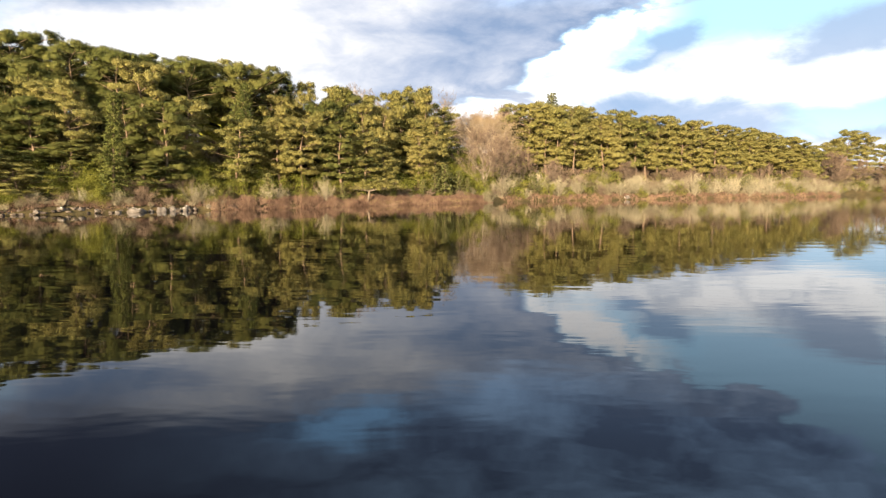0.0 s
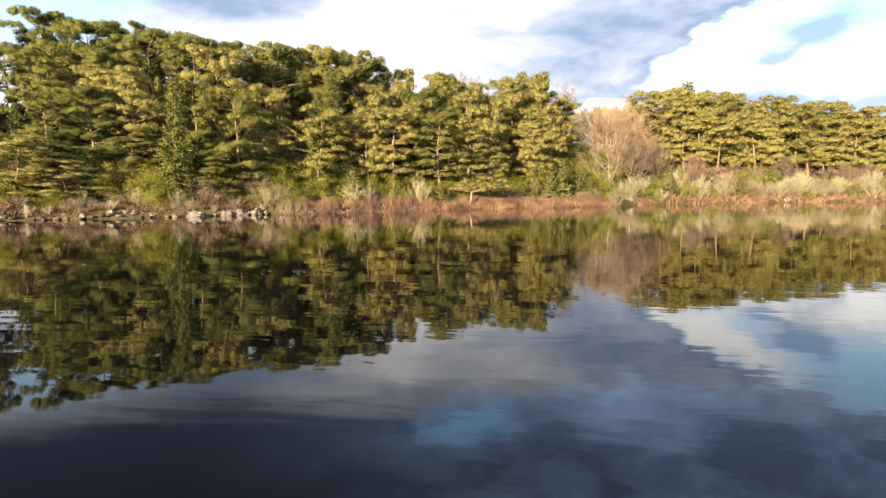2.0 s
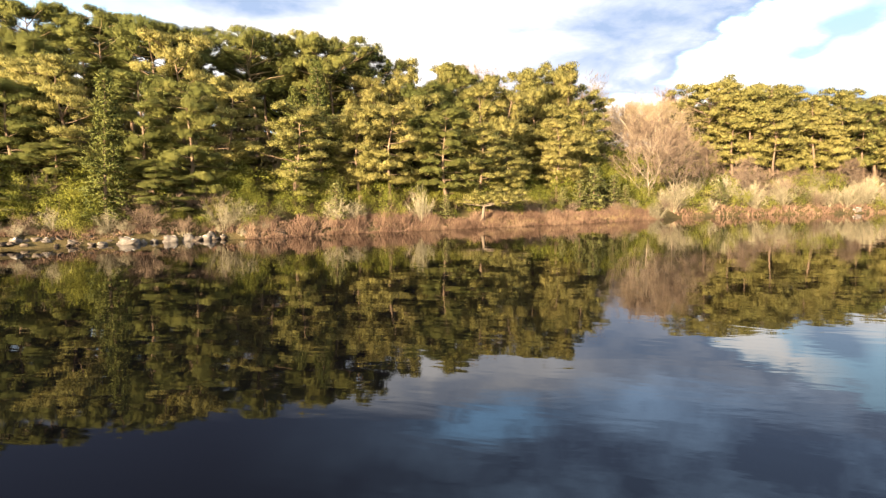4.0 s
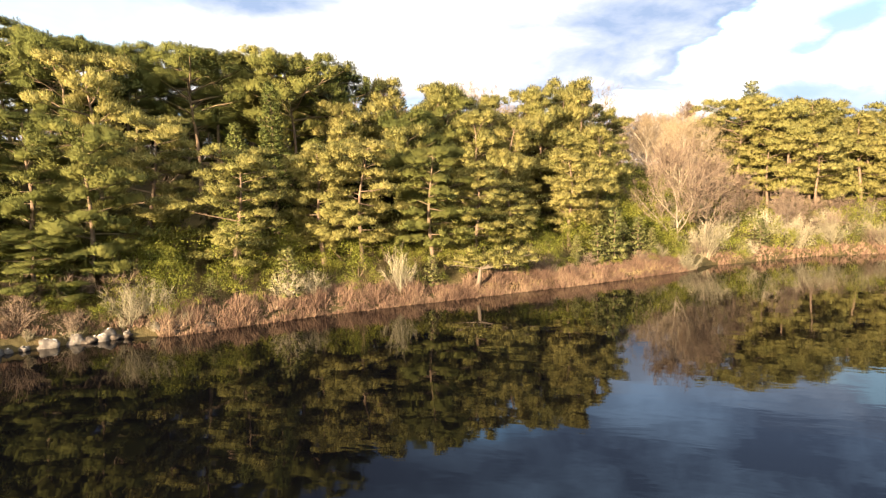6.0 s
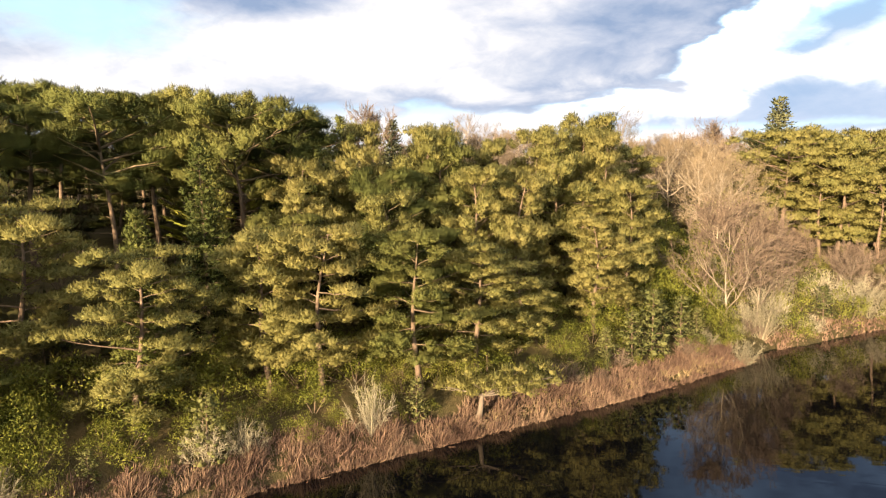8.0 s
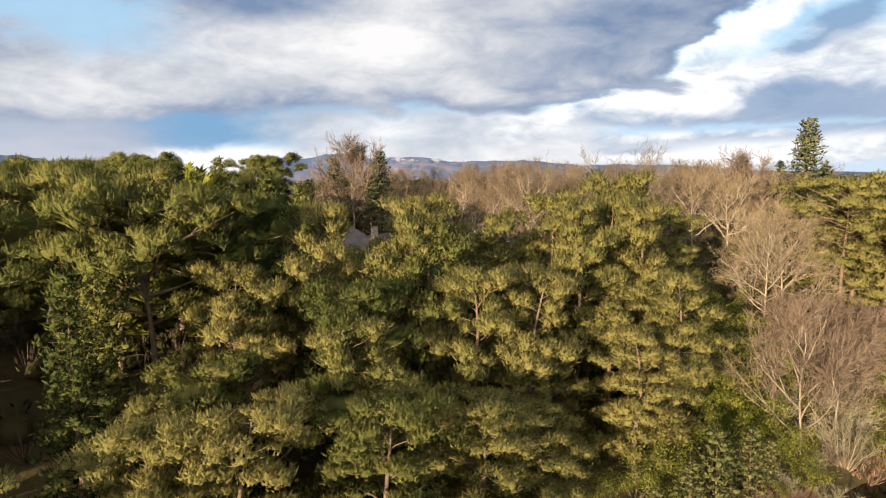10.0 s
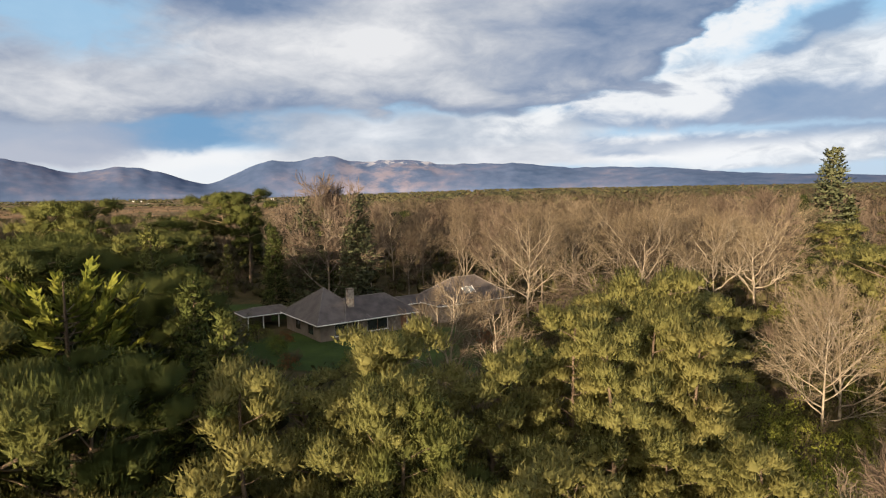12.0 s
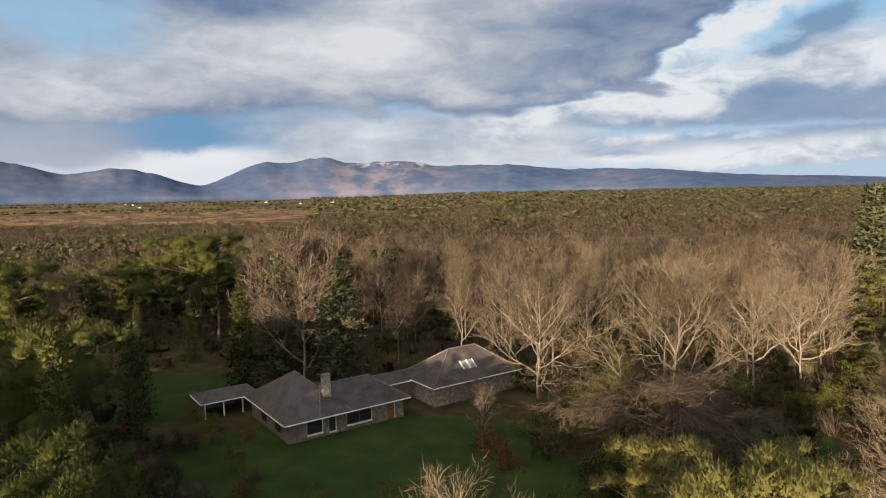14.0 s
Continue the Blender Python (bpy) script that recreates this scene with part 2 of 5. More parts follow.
M_PALE = surface("pale_bark", [(0.1, (0.10, 0.080, 0.058)), (0.5, (0.175, 0.142, 0.105)), (0.9, (0.27, 0.225, 0.172))], 1.2, 0.85, 0.3, 8.0, tree=0.4)
M_GREY = surface("grey_bark", [(0.1, (0.05, 0.040, 0.030)), (0.5, (0.095, 0.076, 0.057)), (0.9, (0.17, 0.14, 0.105))], 1.2, 0.85, 0.3, 8.0, tree=0.6)
M_TWIG = surface("bare_twigs", [(0.1, (0.062, 0.046, 0.028)), (0.5, (0.106, 0.080, 0.050)), (0.9, (0.160, 0.124, 0.080))], 0.4, 0.85, island=0.3, tree=0.6)
M_HAZE = surface("brown_haze_twigs", [(0.1, (0.040, 0.028, 0.018)), (0.5, (0.072, 0.053, 0.034)), (0.9, (0.112, 0.085, 0.056))], 0.4, 0.85, island=0.3, tree=0.8)
M_BROWN = surface("brown_twigs", [(0.1, (0.043, 0.030, 0.021)), (0.5, (0.075, 0.053, 0.038)), (0.9, (0.114, 0.085, 0.063))], 0.4, 0.85, island=0.4, tree=0.4)
M_STRAW = surface("straw", [(0.1, (0.10, 0.068, 0.035)), (0.5, (0.165, 0.122, 0.064)), (0.9, (0.26, 0.205, 0.115))], 0.5, 0.85, island=0.5, tree=0.4, through_light=0.15)
M_WILLOW = surface("willow_twigs", [(0.1, (0.096, 0.086, 0.056)), (0.5, (0.160, 0.142, 0.096)), (0.9, (0.235, 0.208, 0.146))], 0.5, 0.85, island=0.4, tree=0.8, through_light=0.15)
M_RUSH = surface("russet_rushes", [(0.1, (0.055, 0.032, 0.023)), (0.5, (0.102, 0.063, 0.044)), (0.9, (0.18, 0.125, 0.084))], 0.25, 0.85, island=0.6, through_light=0.15)
M_ROCK = bpy.data.materials.new("shore_rock")
M_ROCK.use_nodes = True
k = Nodes(M_ROCK.node_tree)
tc = k.add("ShaderNodeTexCoord").outputs["Object"]
nz = k.add("ShaderNodeSeparateXYZ")
k.link(k.add("ShaderNodeNewGeometry").outputs["Normal"], nz.inputs[0])
grey = k.ramp(k.noise(tc, 2.2, 7.0, 0.65), [(0.3, (0.022, 0.018, 0.015)), (0.5, (0.050, 0.043, 0.037)), (0.7, (0.10, 0.090, 0.080))])
crust = k.step(k.math("ADD", k.math("MULTIPLY", nz.outputs[2], 0.55), k.noise(tc, 1.7, 5.0, 0.7, 0.5)), 1.01, 1.06)
kb = k.add("ShaderNodeBsdfPrincipled")
k.link(k.mix(crust, grey, (0.50, 0.48, 0.44, 1)), kb.inputs["Base Color"])
kb.inputs["Roughness"].default_value = 0.9
bn = k.add("ShaderNodeBump")
bn.inputs["Strength"].default_value, bn.inputs["Distance"].default_value = 0.6, 0.06
k.link(k.noise(tc, 5.0, 8.0, 0.7), bn.inputs["Height"])
k.link(bn.outputs[0], kb.inputs["Normal"])
k.link(kb.outputs[0], k.add("ShaderNodeOutputMaterial").inputs[0])
M_RUBBLE = surface("wet_dark_rock", [(0.2, (0.014, 0.011, 0.009)), (0.55, (0.036, 0.028, 0.022)), (0.85, (0.075, 0.062, 0.050))], 2.5, 0.75, 0.6, 7.0, tree=0.6)
M_SLATE = surface("slate_roof", [(0.1, (0.034, 0.028, 0.027)), (0.5, (0.062, 0.051, 0.049)), (0.9, (0.10, 0.084, 0.078))], 0.7, 0.6, 0.3, 10.0, island=0.4, tree=0.5, spec=0.3)
M_STONE = surface("house_stone", [(0.1, (0.085, 0.066, 0.052)), (0.5, (0.17, 0.135, 0.108)), (0.9, (0.33, 0.28, 0.235))], 2.2, 0.9, 0.8, 6.0, tree=0.6)
M_RENDER = surface("wall_render", [(0.2, (0.12, 0.093, 0.073)), (0.8, (0.20, 0.16, 0.13))], 0.8, 0.9, 0.2, 12.0)
M_TRIM = surface("white_trim", [(0.2, (0.55, 0.53, 0.50)), (0.8, (0.80, 0.78, 0.74))], 2.0, 0.6)
M_WOOD = surface("brown_timber", [(0.1, (0.10, 0.045, 0.025)), (0.9, (0.22, 0.11, 0.06))], 3.0, 0.6, 0.2, 20.0)
M_GLASS = surface("dark_glass", [(0.2, (0.012, 0.014, 0.016)), (0.8, (0.03, 0.032, 0.035))], 0.6, 0.06, spec=0.6)
M_SKYLIGHT = surface("skylight_glass", [(0.2, (0.16, 0.18, 0.19)), (0.8, (0.26, 0.28, 0.29))], 0.6, 0.12, spec=0.5)
M_FAR_GREEN = surface("far_evergreen", [(0.1, (0.026, 0.029, 0.012)), (0.5, (0.046, 0.044, 0.017)), (0.9, (0.074, 0.062, 0.024))], 0.012, 0.8, island=0.3, fine_scale=0.2)
M_FAR_BARE = surface("far_bare_wood", [(0.1, (0.046, 0.031, 0.020)), (0.5, (0.080, 0.057, 0.038)), (0.9, (0.115, 0.088, 0.060))], 0.012, 0.85, island=0.3, fine_scale=0.2)

# the land: earth and leaf litter, lawn by the house, moor and fields far off
M_LAND = bpy.data.materials.new("land")
M_LAND.use_nodes = True
k = Nodes(M_LAND.node_tree)
tc = k.add("ShaderNodeTexCoord").outputs["Object"]
px = k.add("ShaderNodeSeparateXYZ")
k.link(tc, px.inputs[0])
litter = k.ramp(k.noise(tc, 0.35, 8.0, 0.65), [(0.25, (0.024, 0.020, 0.010)), (0.5, (0.050, 0.041, 0.018)), (0.75, (0.10, 0.068, 0.034))])
fields = k.ramp(k.noise(tc, 0.006, 6.0, 0.6, 0.6), [(0.36, (0.045, 0.060, 0.018)), (0.45, (0.085, 0.060, 0.032)), (0.53, (0.21, 0.15, 0.085)), (0.58, (0.075, 0.055, 0.03)), (0.68, (0.16, 0.115, 0.065))])
strip = k.noise(tc, 0.010, 5.0, 0.6, 0.4)
moor = k.ramp(strip, [(0.32, (0.055, 0.042, 0.022)), (0.44, (0.16, 0.095, 0.050)), (0.49, (0.30, 0.19, 0.10)), (0.54, (0.085, 0.058, 0.032)), (0.60, (0.07, 0.060, 0.026)), (0.68, (0.27, 0.18, 0.10))])
fields = k.mix(k.step(px.outputs[1], 720, 800), fields, k.mix(k.step(px.outputs[1], 1330, 1420), moor, fields))
ground_col = k.mix(k.step(px.outputs[1], 330, 560), litter, fields)
kb = k.add("ShaderNodeBsdfPrincipled")
k.link(ground_col, kb.inputs["Base Color"])
kb.inputs["Roughness"].default_value = 0.95
kb.inputs["Specular IOR Level"].default_value = 0.1
bn = k.add("ShaderNodeBump")
bn.inputs["Strength"].default_value, bn.inputs["Distance"].default_value = 0.7, 0.3
k.link(k.noise(tc, 1.2, 8.0, 0.7), bn.inputs["Height"])
k.link(bn.outputs[0], kb.inputs["Normal"])
k.link(kb.outputs[0], k.add("ShaderNodeOutputMaterial").inputs[0])

M_LAWN = surface("lawn", [(0.1, (0.015, 0.028, 0.004)), (0.5, (0.026, 0.045, 0.006)), (0.9, (0.043, 0.064, 0.010))], 0.25, 0.9, 0.5, 14.0)
# heather slopes; distance haze is put into the blue of the base colour
M_HILL = surface("hazy_hill_heather", [(0.25, (0.034, 0.055, 0.108)), (0.5, (0.052, 0.074, 0.136)), (0.66, (0.074, 0.088, 0.146)), (0.8, (0.112, 0.110, 0.150))], 0.0019, 0.95, fine_scale=0.013, spec=0.0)
k = M_HILL.node_tree
hn = Nodes(k, False)
hill_bsdf = next(o for o in k.nodes if o.type == "BSDF_PRINCIPLED")
hill_colour = hill_bsdf.inputs["Base Color"].links[0].from_socket
hp = hn.add("ShaderNodeSeparateXYZ")
hill_at = hn.add("ShaderNodeTexCoord").outputs["Object"]
hn.link(hill_at, hp.inputs[0])
rough_hill = hn.noise(hill_at, 0.006, 6.0, 0.62)
# sunlit stretch of slope, painted as a paler patch in the colour
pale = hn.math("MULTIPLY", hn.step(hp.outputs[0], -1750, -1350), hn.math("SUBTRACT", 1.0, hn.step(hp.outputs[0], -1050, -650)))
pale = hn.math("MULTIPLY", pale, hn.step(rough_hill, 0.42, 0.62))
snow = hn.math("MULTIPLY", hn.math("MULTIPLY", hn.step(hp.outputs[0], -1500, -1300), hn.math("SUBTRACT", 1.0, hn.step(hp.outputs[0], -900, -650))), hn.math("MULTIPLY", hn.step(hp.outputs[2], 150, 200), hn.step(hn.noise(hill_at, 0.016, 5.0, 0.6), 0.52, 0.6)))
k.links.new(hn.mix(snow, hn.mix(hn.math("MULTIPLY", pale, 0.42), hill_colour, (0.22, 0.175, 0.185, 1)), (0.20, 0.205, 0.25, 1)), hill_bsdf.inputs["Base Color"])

# lake water: dark peaty water with a faint ripple
M_WATER = bpy.data.materials.new("lake_water")
M_WATER.use_nodes = True
k = Nodes(M_WATER.node_tree)
tc = k.add("ShaderNodeTexCoord").outputs["Object"]
mp = k.add("ShaderNodeMapping")
mp.inputs["Rotation"].default_value = (0, 0, radians(8))
mp.inputs["Scale"].default_value = (0.45, 1.0, 1.0)
k.link(tc, mp.inputs[0])
swell = k.noise(mp.outputs[0], 0.55, 3.0, 0.5, 0.3)
ripple = k.noise(mp.outputs[0], 2.6, 3.0, 0.5)
calm = k.step(k.noise(tc, 0.03, 3.0, 0.5), 0.35, 0.7)
height = k.math("ADD", swell, k.math("MULTIPLY", k.math("MULTIPLY", ripple, 0.16), calm))
bn = k.add("ShaderNodeBump")
bn.inputs["Strength"].default_value, bn.inputs["Distance"].default_value = 1.0, 0.009
k.link(height, bn.inputs["Height"])
kb = k.add("ShaderNodeBsdfPrincipled")
kb.inputs["Base Color"].default_value = (0.0010, 0.0011, 0.0016, 1)
kb.inputs["Roughness"].default_value = 0.02
kb.inputs["IOR"].default_value = 1.333
kb.inputs["Specular IOR Level"].default_value = 0.37
k.link(bn.outputs[0], kb.inputs["Normal"])
k.link(kb.outputs[0], k.add("ShaderNodeOutputMaterial").inputs[0])


# ---------------------------------------------------------------- mesh helpers
def mesh(name, v, f, material, normals=None, smooth=False):
    """A mesh from an array of places and an array of triangles (or a list of polygons)."""
    me = bpy.data.meshes.new(name)
    if isinstance(f, np.ndarray):
        v, f = np.asarray(v, np.float32), f.astype(np.int32)
        me.vertices.add(len(v))
        me.vertices.foreach_set("co", v.ravel())
        me.loops.add(f.size)
        me.loops.foreach_set("vertex_index", f.ravel())
        me.polygons.add(len(f))
        me.polygons.foreach_set("loop_start", np.arange(0, f.size, f.shape[1], dtype=np.int32))
        me.update(calc_edges=True)
    else:
        me.from_pydata([tuple(p) for p in v], [], f)
    me.materials.append(material)
    if smooth or normals is not None:
        me.polygons.foreach_set("use_smooth", [True] * len(me.polygons))
    me.update()
    if normals is not None:
        me.normals_split_custom_set_from_vertices([tuple(q) for q in normals])
    return me


def part(name, me, parent, label=""):
    ob = new(name, me)
    ob.parent = parent
    return tagged(ob, label)


class Heap:
    """Gathers pieces into one array of triangles."""

    def __init__(self):
        self.v, self.f, self.nr, self.count = [], [], [], 0

    def put(self, v, f, nr=None):
        self.v.append(v)
        self.f.append(f + self.count)
        self.nr.append(nr if nr is not None else np.zeros_like(v))
        self.count += len(v)

    def mesh(self, name, material, normals=False, smooth=False):
        return mesh(name, np.concatenate(self.v), np.concatenate(self.f), material, np.concatenate(self.nr) if normals else None, smooth)


def unit(a):
    return a / np.maximum(np.linalg.norm(a, axis=-1, keepdims=True), 1e-9)


def tube(points, radii, sides=5):
    p = np.asarray(points, float)
    r = np.asarray(radii, float)
    d = unit(np.gradient(p, axis=0))
    side = unit(np.cross(d, np.where(np.abs(d[:, 2:3]) > 0.9, [[1.0, 0, 0]], [[0, 0, 1.0]])))
    up = np.cross(side, d)
    a = np.linspace(0, 2 * np.pi, sides, endpoint=False)
    ring = p[:, None] + r[:, None, None] * (np.cos(a)[None, :, None] * side[:, None] + np.sin(a)[None, :, None] * up[:, None])
    i = np.arange(len(p) - 1)[:, None] * sides
    j = np.arange(sides)[None]
    j2 = (j + 1) % sides
    q = np.stack([i + j, i + j2, i + sides + j2, i + sides + j], -1).reshape(-1, 4)
    return ring.reshape(-1, 3), np.concatenate([q[:, [0, 1, 2]], q[:, [0, 2, 3]]])


def blades(rng, where, way, length, width, fan, spread, face=None, spike=False):
    """Tufts of needles or leaves: fan narrow kites at each place, spread round its way, turned to the side face where given."""
    c, w = np.repeat(where, fan, 0), np.repeat(way, fan, 0)
    w = unit(w + spread * rng.normal(size=w.shape))
    g = rng.normal(size=w.shape) if face is None else np.repeat(face, fan, 0) + 0.35 * rng.normal(size=w.shape)
    side = unit(np.cross(w, g))
    ln = length * rng.uniform(0.6, 1.3, (len(c), 1))
    wd = width * rng.uniform(0.7, 1.25, (len(c), 1))
    if spike:      # one triangle each
        v = np.stack([c - side * wd * 0.5, c + side * wd * 0.5, c + w * ln], 1).reshape(-1, 3)
        return v, np.arange(len(c))[:, None] * 3 + [[0, 1, 2]]
    m = c + w * ln * rng.uniform(0.35, 0.6, (len(c), 1))
    v = np.stack([c, m - side * wd * 0.5, c + w * ln, m + side * wd * 0.5], 1).reshape(-1, 3)
    i = np.arange(len(c))[:, None] * 4
    return v, np.concatenate([i + [0, 2, 1], i + [0, 3, 2]])


def ball(level):
    bm = bmesh.new()
    bmesh.ops.create_icosphere(bm, subdivisions=level, radius=1.0)
    v, f = np.array([q.co for q in bm.verts]), np.array([[q.index for q in g.verts] for g in bm.faces])
    bm.free()
    return v, f


BALLS = {1: ball(1), 2: ball(2)}


def tufts(rng, heap, centres, rx, rz, count, length, width, spread=0.35, top=0.35, soft=0.75, core=0.72, out=0.55, level=1, heart=None, whole=0.0, spike=False, lift=0.55):
    """Clumps of foliage: oval cushions set all over with tufts, fuller on top. Normals follow the cushion."""
    centres = np.asarray(centres, float)
    n_c = len(centres)
    rx, rz = np.broadcast_to(rx, n_c), np.broadcast_to(rz, n_c)
    size = np.stack([rx, rx, rz], 1)
    c, sz = np.repeat(centres, count, 0), np.repeat(size, count, 0)
    d = unit(rng.normal(size=c.shape) + [0, 0, top])
    off = d * sz * rng.uniform(0.55, 1.0, (len(c), 1))
    nr = unit(d / sz * sz[:, :1] + [0, 0, 0.1])
    if heart is not None:      # lean the normals to the shape of the whole crown
        nr = unit(nr + whole * unit(c - heart + [0, 0, 0.3]))
    tang = unit(np.cross(nr, rng.normal(size=nr.shape)))
    way = unit(out * nr + (0.25 if spike else 0.55) * tang + [0, 0, lift])
    v, f = blades(rng, c + off, way, length, width, 1, spread, nr, spike)
    e1, e2 = v[f[:, 1]] - v[f[:, 0]], v[f[:, 2]] - v[f[:, 0]]
    wrong = (np.cross(e1, e2) * (nr if spike else np.concatenate([nr, nr]))).sum(1) < 0
    f[wrong] = f[wrong][:, ::-1]
    nv = np.repeat(nr, 3 if spike else 4, 0)
    heap.put(v, f, unit(soft * nv + (1 - soft) * unit(rng.normal(size=nv.shape))))
    if core:
        bv, bf = BALLS[level]
        k = rng.uniform(0.7, 1.2, (n_c, len(bv), 1)) * core
        cv = (centres[:, None] + bv[None] * k * size[:, None]).reshape(-1, 3)
        cf = (np.arange(n_c)[:, None, None] * len(bv) + bf[None]).reshape(-1, 3)
        cn = unit(np.broadcast_to(bv[None], (n_c, *bv.shape)).reshape(-1, 3) / np.repeat(size, len(bv), 0))
        if heart is not None:
            cn = unit(cn + whole * unit(np.repeat(centres, len(bv), 0) - heart + [0, 0, 0.3]))
        heap.put(cv, cf, unit(cn + 0.5 * rng.normal(size=cn.shape)))


# ---------------------------------------------------------------- the land
SHORE = np.array([(-420, -60), (-220, 5), (-140, 30), (-90, 58), (-60, 75), (-52, 81), (-44, 88.5), (-38, 95), (-33, 98.5), (-26, 107), (-13.6, 118.8), (-4, 127.8), (7, 139.5), (15, 149),
                  (31, 162), (45, 168), (75, 185), (107, 200), (131, 214), (140, 240), (165, 262), (230, 275), (420, 290), (900, 240), (2500, 200)], float)


def inland(x, y):
    """Metres from the water's edge, positive on land."""
    p = np.stack([np.asarray(x, float).ravel(), np.asarray(y, float).ravel()], 1)
    best = np.full(len(p), 1e9)
    sign = np.ones(len(p))
    for a, b in zip(SHORE[:-1], SHORE[1:]):
        e = b - a
        t = np.clip(((p - a) @ e) / (e @ e), 0, 1)
        d = p - (a + t[:, None] * e)
        r = np.hypot(d[:, 0], d[:, 1])
        s = np.sign(e[0] * (p[:, 1] - a[1]) - e[1] * (p[:, 0] - a[0]))
        near = r < best - 1e-6
        sign = np.where(near, s, sign)
        best = np.minimum(best, r)
    return (best * sign).reshape(np.shape(x))


def wave(x, y, size, seed):
    """Cheap smooth unevenness, -1 to 1."""
    q = np.random.default_rng(seed)
    out = 0
    for _ in range(6):
        a, ph, s = q.uniform(0, 2 * np.pi), q.uniform(0, 2 * np.pi), size * q.uniform(0.6, 1.6)
        out = out + np.sin((x * np.cos(a) + y * np.sin(a)) * 2 * np.pi / s + ph)
    return out / 6


def land_z(x, y):
    x, y = np.asarray(x, float), np.asarray(y, float)
    u = inland(x, y) + 0.9 * wave(x, y, 9, 3)
    far = np.hypot(x, y - 100)
    rise = 13.4 * (1 - np.exp(-np.maximum(u, 0) / 31)) + 0.35 * np.clip(u / 0.6, 0, 1)
    rise = rise + 5.0 * np.exp(-((x + 85) / 28) ** 2 - ((y - 125) / 30) ** 2)
    lean = np.clip(((x + 15) / np.maximum(y - 100, 1) + 0.32) / 0.2, 0, 1)
    plain = 1.5 + 9.0 * lean * (y > 150) + 0.5 * wave(x, y, 300, 5)
    s = np.clip((far - 260) / 420, 0, 1)
    s = s * s * (3 - 2 * s)
    z = rise * (1 - s) + np.minimum(rise, plain) * s + np.clip(u / 8, 0, 1) * (0.35 * wave(x, y, 14, 7) + 0.15 * wave(x, y, 4, 9)) * (far < 400)
    flat_by_house = np.clip(1.6 - np.hypot((x + 42) / 36, (y - 192) / 24), 0, 0.6) / 0.6
    z = z + (12.3 - z) * flat_by_house
    bed = np.maximum(-2.5, 0.14 * u - 0.15)
    z = np.where(u > 0, z, bed)
    lake = (y > 900) & (far > 2720 + 60 * wave(x, y, 1200, 8)) & (far < 4050) & (x < 0.1 * y)
    return np.where(lake, -2.0, z)


def line(*spans):
    return np.unique(np.concatenate([np.arange(a, b, st) for a, b, st in spans]))


gx = line((-5200, -1000, 120), (-1000, -300, 35), (-300, -110, 8), (-110, 130, 2), (130, 400, 9), (400, 1200, 50), (1200, 5201, 200))
gy = line((-3000, -200, 200), (-200, 40, 20), (40, 260, 2), (260, 500, 8), (500, 1400, 40), (1400, 3400, 60), (3400, 5201, 100))
X, Y = np.meshgrid(gx, gy)
Z = land_z(X, Y)
Q = np.arange(X.size).reshape(X.shape)
quads = np.stack([Q[:-1, :-1], Q[:-1, 1:], Q[1:, 1:], Q[1:, :-1]], -1).reshape(-1, 4)
ground = tagged(new("ground", mesh("ground", np.stack([X, Y, Z], -1).reshape(-1, 3), quads, M_LAND, smooth=True)), "wooded lake shore rising to a plateau, with moor and fields beyond", "ground", kind="structure")
water = tagged(new("water", mesh("water", [(-5200, -3000, 0), (5200, -3000, 0), (5200, 5200, 0), (-5200, 5200, 0)], [(0, 1, 2, 3)], M_WATER)), "dark calm lake water mirroring trees and clouds", "lake", kind="structure")


# the hills beyond the far lake
def hill_height(a):
    """Height over the water against the bearing in degrees, right of +y."""
    peaks = ((-47.5, 225, 9.0), (-37, 165, 5.0), (-25.8, 190, 4.2), (-21.5, 225, 5.0), (-15.5, 200, 7.0), (-7, 165, 10.0), (4, 115, 11.0), (-62, 230, 11), (16, 45, 9.0))
    tops = np.array([h * np.exp(-(((a - b) / w) ** 2)) for b, h, w in peaks])
    return (tops ** 4).sum(0) ** 0.25 * (1 + 0.05 * wave(a * 80, a * 0, 230, 41) + 0.03 * wave(a * 80, a * 0, 70, 42)) + 30


ha = np.linspace(-75, 50, 420)
hr = np.concatenate([np.linspace(4320, 4780, 26), np.linspace(4800, 4900, 4)])
A, RR = np.meshgrid(ha, hr)
prof = np.clip((RR - 4320) / 440, 0, 1)
rough = wave(A * 80, RR, 420, 21) * 0.10 + wave(A * 80, RR, 130, 22) * 0.06 + wave(A * 80, RR, 50, 23) * 0.03
HZ = hill_height(A) * np.clip(prof ** 0.8 + rough * prof * (1.2 - prof * 0.85), 0, 2) * np.where(RR > 4790, 1 - (RR - 4790) / 220, 1) + hill_height(A) * 0.02 * wave(A * 80, RR * 0, 90, 29) * prof - 1.0
HX, HY, HZ = 0.93 * RR * np.sin(np.radians(A)) - 15, 0.93 * RR * np.cos(np.radians(A)) + 100, 40 + (HZ - 40) * 0.93
HZ[0] = -4.0
Q = np.arange(A.size).reshape(A.shape)
quads = np.stack([Q[:-1, :-1], Q[:-1, 1:], Q[1:, 1:], Q[1:, :-1]], -1).reshape(-1, 4)
tagged(new("backdrop", mesh("backdrop", np.stack([HX, HY, HZ], -1).reshape(-1, 3), quads, M_HILL, smooth=True)), "range of haze-blue heather hills beyond the far lake", "mountains", kind="structure")


# ---------------------------------------------------------------- trees
def bend(rng, a, b, n, wob):
    t = np.linspace(0, 1, n)[:, None]
    p = a + (b - a) * t
    k = rng.normal(size=(n, 3)) * wob
    k[0] = 0
    return p + np.cumsum(k, 0) * 0.6


